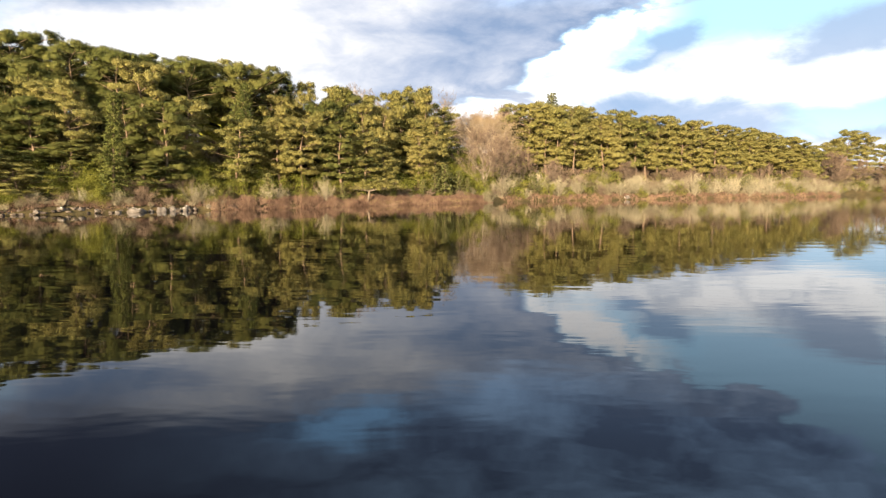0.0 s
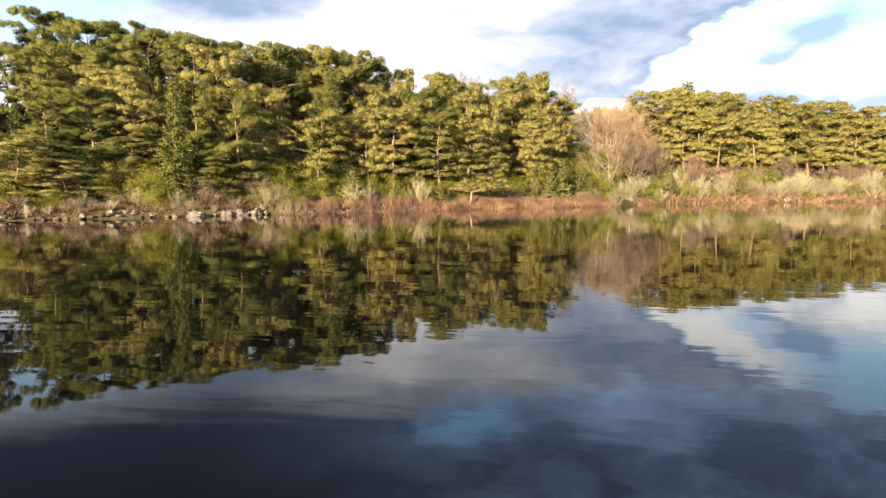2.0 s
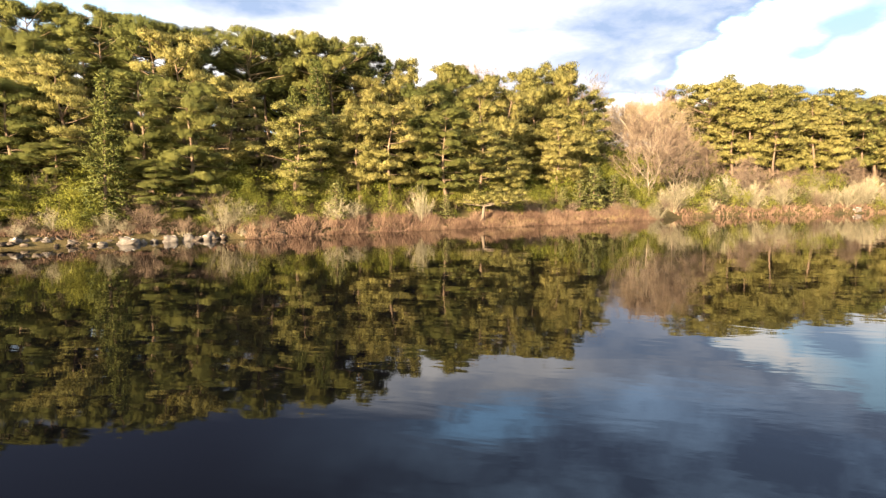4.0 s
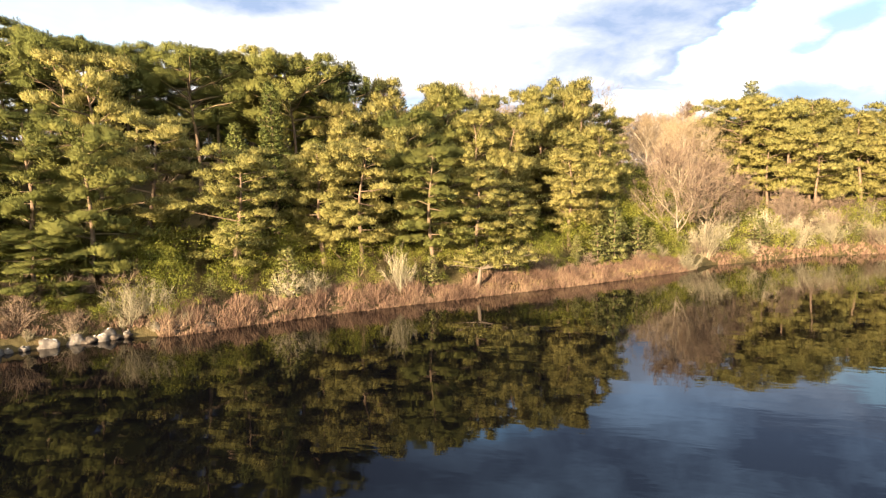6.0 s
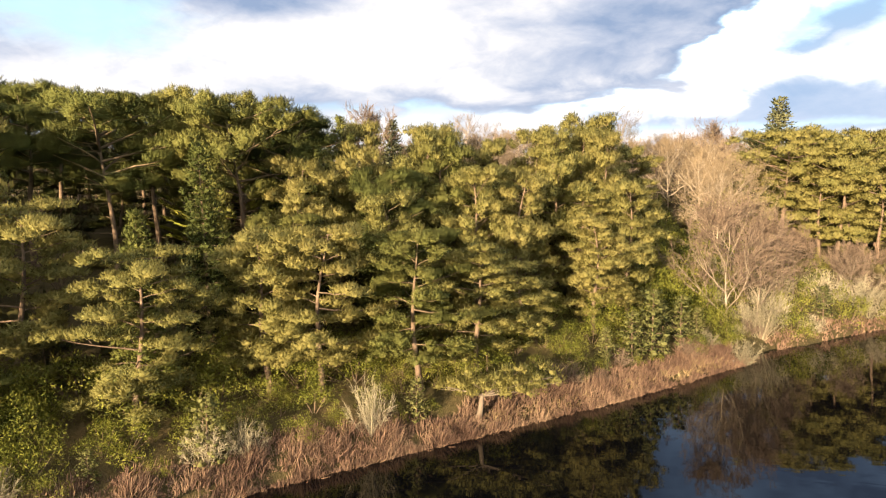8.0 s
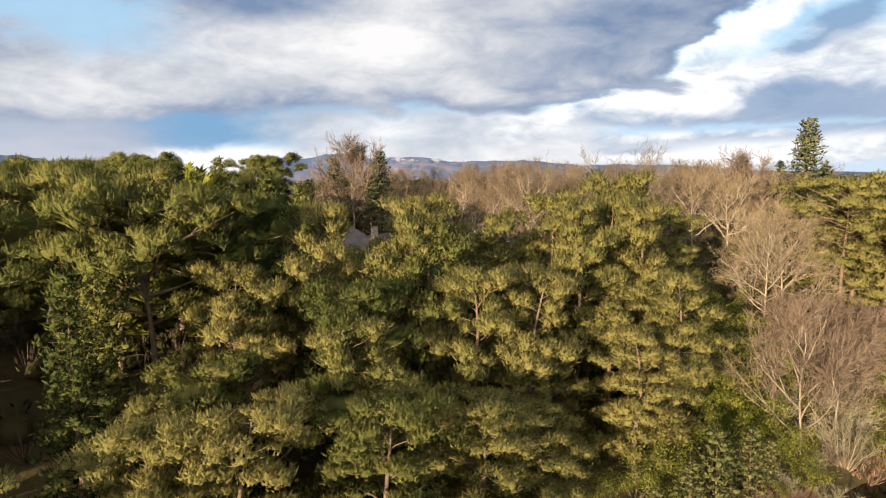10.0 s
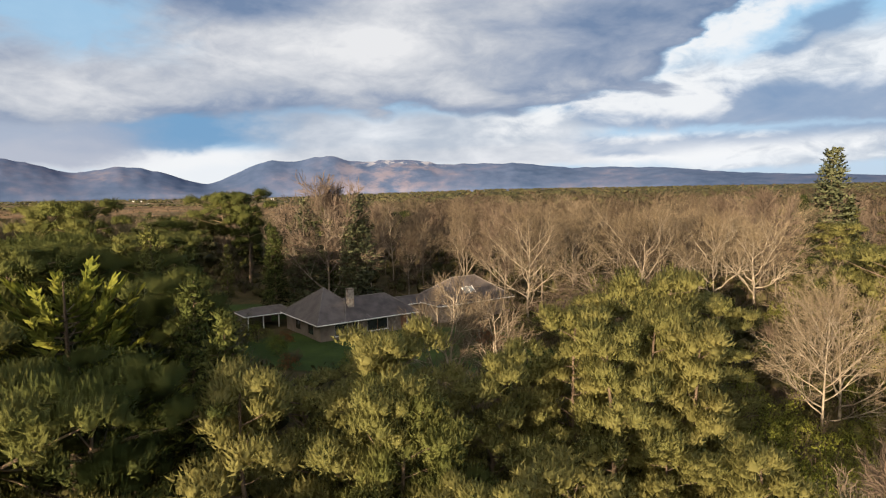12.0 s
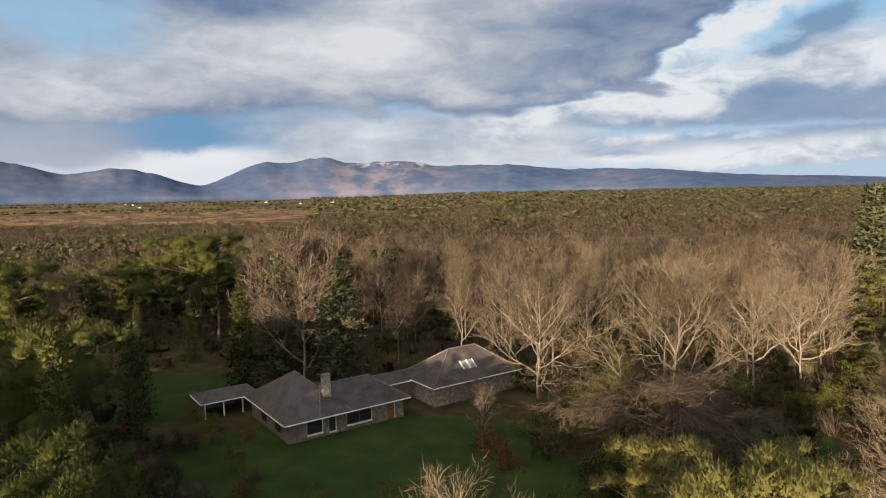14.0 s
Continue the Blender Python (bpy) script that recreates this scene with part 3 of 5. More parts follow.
def pine(seed, height, base, radius, limb_count, form, lobe=(0.70, 0.60), rise=(0.12, 0.55), head_size=1.15, dome=0.6, material=None, per=54, bark=None, needle=(0.42, 0.13), core=0.48, level=1):
    """A pine at the origin: an Empty with trunk and crown. form: profile of limb length over the crown's height 0..1."""
    rng = np.random.default_rng(seed)
    tree = new("pine_tree")
    trunk, crown = Heap(), Heap()
    h = np.linspace(0, 1, 9)
    lean = rng.normal(size=2) * height * 0.03
    mid = np.stack([lean[0] * h ** 1.5 + 0.25 * np.sin(h * 7 + seed), lean[1] * h ** 1.5 + 0.25 * np.cos(h * 6 + seed) - 0.25, h * (height - 0.6) - 0.4], 1)
    rad = height * 0.017 * (1 - h * 0.86)
    rad[0] *= 1.35
    trunk.put(*tube(mid, rad, 7))

    def axis(z):
        return np.array([np.interp(z / height, h, mid[:, 0]), np.interp(z / height, h, mid[:, 1]), z])

    centres, rx, rz = [], [], []

    def puff(c, k):
        centres.append(np.array(c))
        rx.append(lobe[0] * k)
        rz.append(lobe[1] * k * rng.uniform(0.85, 1.2))

    def cushion(c, wide, high, many):
        """A rounded head of needles: puffs over a low dome."""
        for _ in range(many):
            a, r = rng.uniform(0, 6.28), math.sqrt(rng.uniform(0.02, 1.0))
            puff(c + np.array([wide * r * math.cos(a), wide * r * math.sin(a), high * (1 - r * r) + rng.normal() * 0.12]), rng.uniform(0.75, 1.15))

    turn = rng.uniform(0, 6.28)
    for i in range(limb_count):
        s = (i + rng.uniform(0.1, 0.9)) / limb_count
        at = axis(base + (height - base) * s * 0.95)
        turn += 2.4 + rng.normal() * 0.4
        ln = radius * form(s) * rng.choice([0.55, 0.8, 1.0, 1.15]) * rng.uniform(0.9, 1.1)
        end = at + [ln * math.cos(turn), ln * math.sin(turn), ln * (rise[0] + rise[1] * s + rng.normal() * 0.16)]
        end[2] = min(end[2], height - 0.9 * lobe[1] - rng.uniform(0, 0.6))
        pts = bend(rng, at, end, 5, 0.07 * ln ** 0.5)
        r0 = 0.025 + 0.015 * ln
        trunk.put(*tube(pts, np.linspace(r0, r0 * 0.3, 5), 4))
        head = min(0.50 * ln, head_size) * rng.uniform(0.8, 1.2)
        cushion(pts[-1], head, head * dome, int(3 + 3.8 * head / lobe[0]))
        for t in (0.45, 0.72):                       # side sprays along the bough
            if ln * t > 1.0 and rng.uniform() < 0.8:
                c = at + (end - at) * t + np.array([-math.sin(turn), math.cos(turn), 0]) * rng.normal() * 0.28 * ln
                trunk.put(*tube(np.array([at + (end - at) * (t - 0.15), c]), [r0 * 0.5, 0.015], 3))
                cushion(c, head * 0.65, head * 0.4, int(1 + 2.0 * head / lobe[0]))
    cushion(axis(height - 0.9) - [0, 0, lobe[1] * 0.9], 1.0, 0.8, 8)
    for _ in range(9):  # dead stubs under the crown
        at = axis(rng.uniform(0.12, 1.05) * base + 0.4)
        a, ln = rng.uniform(0, 6.28), rng.uniform(0.6, 2.4)
        trunk.put(*tube(bend(rng, at, at + [ln * math.cos(a), ln * math.sin(a), rng.uniform(-0.3, 0.4)], 4, 0.08), [0.05, 0.035, 0.025, 0.012], 3))
    heart = axis(base + (height - base) * 0.35)
    tufts(rng, crown, np.array(centres), np.array(rx), np.array(rz), per, needle[0], needle[1], core=core, out=0.6, level=level, heart=heart, whole=0.6, soft=0.6, spike=True, lift=0.85)
    part("trunk", trunk.mesh("trunk", bark or M_BARK, smooth=True), tree)
    part("crown", crown.mesh("crown", material or M_PINE, normals=True), tree)
    return tree


def spire(seed, height, radius, material, per=16, droop=-0.12, name="fir_tree", tuft=(0.5, 0.2), step=1.0):
    """A narrow conical conifer with tiers of short boughs."""
    rng = np.random.default_rng(seed)
    tree = new(name)
    trunk, crown = Heap(), Heap()
    limbs = trunk
    trunk.put(*tube(np.stack([np.zeros(6), np.zeros(6), np.linspace(-0.4, height - 0.2, 6)], 1), np.linspace(height * 0.016, 0.02, 6), 6))
    centres, rx, rz = [], [], []
    z = height * 0.06
    while z < height - 0.3:
        s = z / height
        r = radius * (1 - s) ** 0.8 * rng.uniform(0.75, 1.15) + 0.15
        for a in rng.uniform(0, 6.28) + np.arange(5) * 1.2566 + rng.normal(size=5) * 0.25:
            ln = r * rng.uniform(0.75, 1.15)
            at = np.array([0, 0, z])
            end = at + [ln * math.cos(a), ln * math.sin(a), ln * (droop + 0.5 * s)]
            limbs.put(*tube(np.array([at, (at + end) / 2 + [0, 0, 0.06 * ln], end]), [0.04, 0.03, 0.012], 3))
            for t in np.arange(1, 0.2, -0.75 / max(ln, 0.8)):
                centres.append(at + (end - at) * t + rng.normal(size=3) * 0.12)
                rx.append((0.5 + 0.25 * (1 - t) * ln / 2) * rng.uniform(0.8, 1.2))
                rz.append(0.36)
        z += (0.42 + 0.35 * (1 - s)) * step
    tufts(rng, crown, np.array(centres), np.array(rx), np.array(rz), per, tuft[0], tuft[1], top=0.15, core=0.5, heart=np.array([0, 0, height * 0.3]), whole=0.5)
    part("trunk", trunk.mesh("trunk", M_BARK, smooth=True), tree)
    part("crown", crown.mesh("crown", material, normals=True), tree)
    return tree


def cypress(seed, height, radius):
    """A golden cypress: long feathery fronds that sweep up and out from the trunk."""
    rng = np.random.default_rng(seed)
    tree = new("golden_cypress_tree")
    trunk, crown = Heap(), Heap()
    trunk.put(*tube(np.stack([np.zeros(6), np.zeros(6), np.linspace(-0.4, height * 0.95, 6)], 1), np.linspace(height * 0.018, 0.03, 6), 7))
    spots, ways, faces = [], [], []
    count = 96
    for i in range(count):
        s = (i + rng.uniform(0, 1)) / count
        a = i * 2.4 + rng.normal() * 0.3
        z = height * (0.03 + 0.80 * s)
        ln = radius * (1.0 - 0.72 * s) * rng.uniform(0.75, 1.2) + 0.6
        t = np.linspace(0, 1, 7)[:, None]
        out = np.array([math.cos(a), math.sin(a), 0.0])
        p = np.array([0, 0, z]) + out * ln * (t ** 0.85) + np.array([0, 0, 1.0]) * ln * (0.25 + 0.75 * s) * (0.35 * t + 0.65 * t ** 2.2)
        trunk.put(*tube(p, np.linspace(0.05, 0.012, 7), 3))
        d = unit(np.gradient(p, axis=0))
        for q in np.linspace(0.18, 1.0, int(16 + 9 * ln)):
            c = np.array([np.interp(q * 6, range(7), p[:, k]) for k in range(3)])
            w = np.array([np.interp(q * 6, range(7), d[:, k]) for k in range(3)])
            side = np.cross(w, [0, 0, 1.0])
            for sg in (-1, 1):
                spots.append(c + rng.normal(size=3) * 0.05)
                ways.append(w + side * sg * rng.uniform(0.3, 0.9) + [0, 0, rng.uniform(0.0, 0.35)])
                faces.append(np.cross(side, w) * 0.5 + out)
    spots, ways, faces = np.array(spots), unit(np.array(ways)), unit(np.array(faces))
    v, f = blades(rng, spots, ways, 0.75, 0.2, 1, 0.12, faces)
    e1, e2 = v[f[:, 1]] - v[f[:, 0]], v[f[:, 2]] - v[f[:, 0]]
    wrong = (np.cross(e1, e2) * np.concatenate([faces, faces])).sum(1) < 0
    f[wrong] = f[wrong][:, ::-1]
    nv = np.repeat(faces, 4, 0)
    crown.put(v, f, unit(nv + 0.35 * rng.normal(size=nv.shape)))
    part("trunk", trunk.mesh("trunk", M_BARK, smooth=True), tree)
    part("crown", crown.mesh("crown", M_CYPRESS, normals=True), tree)
    return tree


def bare(seed, height, spread, first, up, twig, bark, name="bare_tree", counts=(7, 5, 4), twigs=11, droop=0.0, twig_len=1.7, twig_w=0.05, crook=0.045, stout=1.0):
    """A leafless tree: trunk, forking limbs, and a haze of twigs."""
    rng = np.random.default_rng(seed)
    tree = new(name)
    trunk, haze = Heap(), Heap()
    limbs = trunk
    top = height * 0.8
    tp = bend(rng, np.array([0, 0, -0.4]), np.array([0, 0, top]), 7, height * 0.012)
    rad = np.linspace(height * 0.0115, height * 0.003, 7)
    rad[0] *= 1.4
    trunk.put(*tube(tp, rad, 7))
    tips, ways = [], []

    def grow(at, way, ln, r, level):
        end = at + way * ln
        pts = bend(rng, at, end, 6 - level, ln * crook)
        pts[:, 2] += np.linspace(0, 1, len(pts)) ** 2 * ln * (0.16 - droop * level * 0.5)
        limbs.put(*tube(pts, np.linspace(r, r * 0.35, len(pts)), 5 if level == 0 else 4 if level == 1 else 3))
        if level == 2:
            for t in rng.uniform(0.15, 1.0, twigs):
                tips.append(pts[0] + (pts[-1] - pts[0]) * t)
                ways.append(unit(way + rng.normal(size=3) * 0.5 + [0, 0, 0.25 - droop]))
            return
        for i in range(counts[level + 1]):
            t = (i + rng.uniform(0.3, 1.0)) / counts[level + 1] * 0.75 + 0.25
            p = np.array([np.interp(t * (len(pts) - 1), range(len(pts)), pts[:, k]) for k in range(3)])
            w = unit(way + rng.normal(size=3) * 0.55 + [0, 0, 0.12 - droop])
            grow(p, w, ln * rng.uniform(0.42, 0.66), r * 0.5 * (1.15 - 0.5 * t), level + 1)

    turn = rng.uniform(0, 6.28)
    for i in range(counts[0]):
        s = (i + 0.5) / counts[0]
        z = height * (first + (0.78 - first) * s)
        at = np.array([np.interp(z, tp[:, 2], tp[:, 0]), np.interp(z, tp[:, 2], tp[:, 1]), z])
        turn += 2.4 + rng.normal() * 0.3
        w = unit(np.array([math.cos(turn), math.sin(turn), up + 0.9 * s]))
        room = (height - z) * 0.8
        grow(at, w, min(spread * (1.1 - 0.35 * s), room / max(w[2], 0.2)), height * 0.0066 * stout * (1.15 - 0.6 * s), 0)
    grow(tp[-1], unit(np.array([0.1, 0.1, 1.0])), height * 0.16, height * 0.005, 0)
    tips, ways = np.array(tips), np.array(ways)
    side = unit(np.cross(ways, rng.normal(size=ways.shape))) * twig_w * 0.5
    ln = twig_len * rng.uniform(0.5, 1.3, (len(tips), 1))
    bow = unit(np.cross(ways, rng.normal(size=ways.shape))) * ln * 0.12
    v = np.stack([tips, tips + ways * ln * 0.5 + bow - side, tips + ways * ln, tips + ways * ln * 0.5 + bow + side], 1).reshape(-1, 3)
    i = np.arange(len(tips))[:, None] * 4
    haze.put(v, np.concatenate([i + [0, 1, 3], i + [1, 2, 3]]))
    part("trunk", trunk.mesh("trunk", bark, smooth=True), tree)
    part("crown", haze.mesh("crown", twig), tree)
    return tree


def bush(seed, height, radius, material, clumps=20, per=84, leaf=(0.25, 0.10), name="shrub"):
    """A rounded leafy shrub on several stems."""
    rng = np.random.default_rng(seed)
    thing = new(name)
    stems, leaves = Heap(), Heap()
    c = []
    for i in range(clumps):
        a, r = rng.uniform(0, 6.28), radius * rng.uniform(0.1, 0.85) ** 0.7
        z = height * rng.uniform(0.06, 0.86) * math.sqrt(max(0.1, 1 - (r / radius) ** 2 * 0.85))
        c.append((r * math.cos(a), r * math.sin(a), z))
    c = np.array(c)
    for p in c[:8]:
        stems.put(*tube(bend(rng, np.array([p[0] * 0.1, p[1] * 0.1, -0.2]), p, 4, 0.06), [0.06, 0.045, 0.03, 0.015], 4))
    k = rng.uniform(0.75, 1.2, len(c))
    tufts(rng, leaves, c, 0.36 * radius * k, 0.24 * height * k, per, leaf[0], leaf[1], 0.6, 0.3, 0.5, core=0.0, spike=True, lift=0.5)
    part("stem", stems.mesh("stem", M_BARK, smooth=True), thing)
    part("foliage", leaves.mesh("foliage", material, normals=True), thing)
    return thing


def twiggy(seed, height, radius, material, count=420, name="bare_shrub"):
    """A leafless shrub: many wands from one stool."""
    rng = np.random.default_rng(seed)
    thing = new(name)
    wands, fine = Heap(), Heap()
    tips, ways = [], []
    for i in range(26):
        a, r = rng.uniform(0, 6.28), radius * rng.uniform(0.15, 1.0)
        end = np.array([r * math.cos(a), r * math.sin(a), height * rng.uniform(0.6, 1.0) * (1.05 - 0.45 * r / radius)])
        p = bend(rng, np.array([end[0] * 0.12, end[1] * 0.12, -0.2]), end, 5, 0.13)
        wands.put(*tube(p, [0.030, 0.024, 0.018, 0.012, 0.006], 3))
        for t in rng.uniform(0.3, 1.0, count // 26):
            tips.append(np.array([np.interp(t * 4, range(5), p[:, k]) for k in range(3)]))
            ways.append(unit(p[-1] - p[0] + rng.normal(size=3) * height * 0.3))
    v, f = blades(rng, np.array(tips), np.array(ways), 0.65, 0.026, 1, 0.45)
    fine.put(v, f)
    part("stem", wands.mesh("stem", material, smooth=True), thing)
    part("crown", fine.mesh("crown", material), thing)
    return thing


full = lambda s: 0.35 + 0.65 * math.sin(math.pi * min(1, 0.22 + 0.78 * s)) ** 0.8 if s < 0.97 else 0.3
layered = lambda s: 0.45 + 0.6 * math.sin(math.pi * (0.15 + 0.8 * s)) ** 1.2
umbrella = lambda s: 0.55 + 0.5 * math.sin(math.pi * (0.1 + 0.75 * s))
COLUMN = dict(
    full=[pine(11, 18, 1.6, 3.3, 36, full), pine(12, 18, 2.0, 3.0, 34, full), pine(13, 18, 1.4, 3.6, 38, full), pine(15, 18, 2.4, 3.5, 33, full, head_size=1.35)],
    layered=[pine(21, 18, 2.2, 4.1, 32, layered, (0.68, 0.5), rise=(0.0, 0.4), dome=0.35), pine(22, 18, 3.2, 4.4, 30, layered, (0.68, 0.5), rise=(0.0, 0.4), dome=0.35), pine(23, 18, 1.8, 3.9, 33, layered, (0.68, 0.52), rise=(0.02, 0.4), dome=0.4)],
    umbrella=[pine(31, 18, 8.5, 4.6, 23, umbrella, (0.7, 0.52), head_size=1.4, dome=0.45), pine(32, 18, 9.5, 4.9, 22, umbrella, (0.7, 0.52), head_size=1.4, dome=0.45)],
    coarse=[pine(14, 18, 2.0, 3.5, 22, full, (0.85, 0.75), per=26, needle=(0.6, 0.24)), pine(24, 18, 4.0, 4.2, 20, layered, (0.88, 0.7), per=26, needle=(0.6, 0.24)),
            pine(34, 18, 8.0, 4.6, 18, umbrella, (0.9, 0.7), per=26, needle=(0.6, 0.24))],
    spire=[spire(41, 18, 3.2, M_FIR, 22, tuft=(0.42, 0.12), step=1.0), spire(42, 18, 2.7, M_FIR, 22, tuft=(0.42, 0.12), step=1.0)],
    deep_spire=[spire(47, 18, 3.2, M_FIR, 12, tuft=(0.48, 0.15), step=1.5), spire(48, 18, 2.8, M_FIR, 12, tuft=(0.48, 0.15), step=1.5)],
    tiered=[spire(44, 18, 3.6, M_SPRUCE, 16, -0.16, step=1.35)],
    young=[spire(43, 6, 1.7, M_YOUNG, 18, 0.05, tuft=(0.3, 0.1))],
    broad=[bare(51, 16, 8.2, 0.13, 0.5, M_TWIG, M_PALE, counts=(9, 7, 5), twigs=11, crook=0.085, stout=1.35), bare(52, 16, 7.8, 0.16, 0.55, M_TWIG, M_PALE, counts=(9, 7, 5), twigs=11, crook=0.085, stout=1.35)],
    fan=[bare(60, 14, 6.2, 0.08, 0.3, M_TWIG, M_PALE, counts=(13, 7, 5), twigs=8, twig_len=1.3, twig_w=0.04), bare(65, 14, 5.8, 0.08, 0.4, M_TWIG, M_PALE, counts=(13, 7, 5), twigs=8, twig_len=1.3, twig_w=0.04)],
    tall=[bare(53, 18, 3.9, 0.3, 1.0, M_HAZE, M_GREY, counts=(8, 5, 4), twigs=12), bare(54, 18, 4.4, 0.25, 0.9, M_HAZE, M_GREY, counts=(8, 5, 4), twigs=12), bare(59, 17, 4.8, 0.28, 0.8, M_HAZE, M_GREY, counts=(9, 5, 4), twigs=12)],
    upright=[bare(58, 14, 3.2, 0.12, 1.2, M_HAZE, M_PALE, counts=(11, 6, 5), twigs=9, twig_len=0.9, twig_w=0.03, stout=1.2)],
    brown=[bare(55, 9, 4.0, 0.08, 0.8, M_BROWN, M_GREY, counts=(9, 6, 5), twigs=17, twig_len=0.9, twig_w=0.04)],
    laurel=[bush(61, 4, 2.6, M_LAUREL), bush(62, 3.4, 2.4, M_LAUREL), bush(63, 5, 2.6, M_LAUREL, 22)],
    greyleaf=[bush(66, 5, 2.4, M_GREYLEAF, 18, 70, (0.24, 0.09), "small_tree")],
    greytree=[bush(67, 12, 3.6, M_GREYLEAF, 44, 90, (0.34, 0.12), "grey_leaved_tree")],
    russet=[bush(64, 2.4, 1.8, M_RUSSET, 20, 70, (0.2, 0.08), "russet_shrub")],
    twiggy=[twiggy(71, 3.6, 2.4, M_WILLOW, 1150), twiggy(72, 3.0, 2.2, M_WILLOW, 1150)],
    hedge=[bush(68, 3, 2.0, M_DARKLEAF, 20, 70, (0.22, 0.09), "hedge_shrub"), bush(69, 2.6, 1.8, M_DARKLEAF, 18, 70, (0.22, 0.09), "hedge_shrub")],
    bramble=[twiggy(73, 2.2, 2.0, M_BROWN, 700)],
)
COLUMN["weeping"] = [bare(57, 11, 5.0, 0.45, 0.5, M_BROWN, M_BARK, counts=(12, 6, 5), twigs=14, droop=0.65, twig_len=2.0, twig_w=0.035, name="weeping_tree")]
COLUMN["cypress"] = [cypress(45, 18, 6.8)]
HEIGHT = dict(deep_spire=18, full=18, layered=18, umbrella=18, coarse=18, spire=18, tiered=18, young=6, broad=18.5, fan=14, tall=18, upright=14, brown=9, laurel=4, twiggy=3.4, greyleaf=5, greytree=12, russet=2.4, hedge=2.8, bramble=2.2, weeping=11, cypress=18)
TAGS = dict(
    full=("bushy pine with dense yellow-green needle crown", "pine tree", "pines of the lake wood"),
    layered=("pine with layered boughs of olive-green needles", "pine tree", "pines of the lake wood"),
    umbrella=("tall pine with bare trunk and flat-topped crown", "pine tree", "pines of the lake wood"),
    coarse=("pine standing deep in the wood", "pine tree", "pines of the lake wood"),
    spire=("narrow dark green conical conifer", "conifer", "conifers of the wood"),
    deep_spire=("dark conical conifer deep in the wood", "conifer", "conifers of the wood"),
    tiered=("tall open conifer with tiers of dark boughs", "conifer", "dark tiered conifers"),
    young=("small young fir growing near the water", "fir", "young firs on the bank"),
    broad=("leafless broad tree with pale forking limbs", "bare tree", "bare trees of the plateau"),
    fan=("leafless tree with dense fan of pale fine branches", "bare tree", "bare trees of the plateau"),
    tall=("tall leafless tree with upright tan twigs", "bare tree", "bare trees of the plateau"),
    upright=("leafless tree of many upright grey-brown stems", "bare tree", ""),
    brown=("leafless reddish-brown tree with fine twigs", "bare tree", "brown bare trees"),
    laurel=("glossy evergreen shrub in the undergrowth", "shrub", "evergreen undergrowth"),
    twiggy=("leafless straw-coloured shrub at the waterside", "shrub", "bare waterside shrubs"),
    greyleaf=("grey-leaved small tree beside the lawn", "small tree", "grey-leaved trees by the lawn"),
    greytree=("tall grey-green broadleaf tree at the wood's edge", "tree", "grey-leaved trees by the lawn"),
    russet=("rounded russet-leaved garden shrub", "shrub", "russet shrubs"),
    hedge=("dark untrimmed evergreen hedge shrub beside the lawn", "shrub", "dark shrubs round the lawn"),
    bramble=("low leafless brown thicket", "thicket", "brown thickets"),
    weeping=("weeping leafless tree with hanging brown twigs", "bare tree", ""),
    cypress=("golden-tipped cypress with upswept sprays", "cypress", "golden cypresses"),
)
for kind, protos in COLUMN.items():
    for p in protos:
        tagged(p, *TAGS[kind])
taken = []
pick = random.Random(5)


def plant(kind, x, y, top=None, wide=1.0, height=None, turn=None):
    """Set a tree so that its top reaches the height top (over the water), or with a height of its own."""
    protos = COLUMN[kind]
    z = float(land_z(x, y))
    hh = height if height else top - z
    k = hh / HEIGHT[kind]
    i = pick.randrange(len(protos))
    a = pick.uniform(0, 6.283) if turn is None else radians(turn)
    w = wide * k if kind not in ("full", "layered", "umbrella", "coarse") else wide * (0.35 * k + 0.65)
    m = Matrix.LocRotScale((x, y, z - 0.05), Euler((pick.gauss(0, 0.02), pick.gauss(0, 0.02), a)), None)
    p = protos[i]
    ob = copy_thing(p, m)
    ob.scale = (w, w, k)
    if kind in ("full", "layered", "umbrella", "coarse") and pick.random() < (0.97 if x < -31 and y > 111 else 0.4 if x < -33 else 0.16 if x < -14 else 0.06):   # greener, darker pines: on the left the wood's shade is partly in their colour
        slot = ob.children[-1].material_slots[0] if "crown" in ob.children[-1].name else ob.children[0].material_slots[0]
        slot.link = "OBJECT"
        slot.material = M_PINE_GREEN
    taken.append((x, y, kind))
    return ob


# the pine wood on the near bank: place and height of the tops
WOOD = {}
WOOD["full"] = ((-21, 125.5, 17.8), (-20, 135.4, 23), (-11.7, 130.6, 11.4), (-6.6, 151, 24.4), (-29, 115.6, 15.2), (-27.6, 133.7, 24.4), (-22.1, 135.8, 23.6), (-9.6, 146.7, 24.2), (-23.6, 128, 19.6), (-16.5, 134, 19.9),
          (-13.4, 136.9, 19.6), (-1.6, 143.8, 18.4), (-31, 126.6, 20.7), (-30.2, 121.5, 16), (-4, 149.6, 23.9), (-5.6, 155, 26.4), (-16.8, 144, 23.1), (-22.5, 143.3, 24.6), (-5.2, 138.4, 15), (-13.1, 150.2, 24.6), (-60, 97, 19), (-63.5, 103.5, 22.5))
WOOD["layered"] = ((-49.3, 110.3, 24.3), (-41.8, 99.4, 16.3), (-41.9, 107.3, 17.6), (-6.8, 144.5, 17.4), (-19, 120.6, 15), (-48, 100, 17.5), (-54, 96, 18.5), (-33.5, 107.6, 14.6), (-25.5, 116.5, 15.6),
             (-57, 92, 16), (-66, 96, 20), (-61, 89, 15), (-8.9, 166.7, 23), (-0.2, 166.2, 22.8), (-15, 126, 13.5))
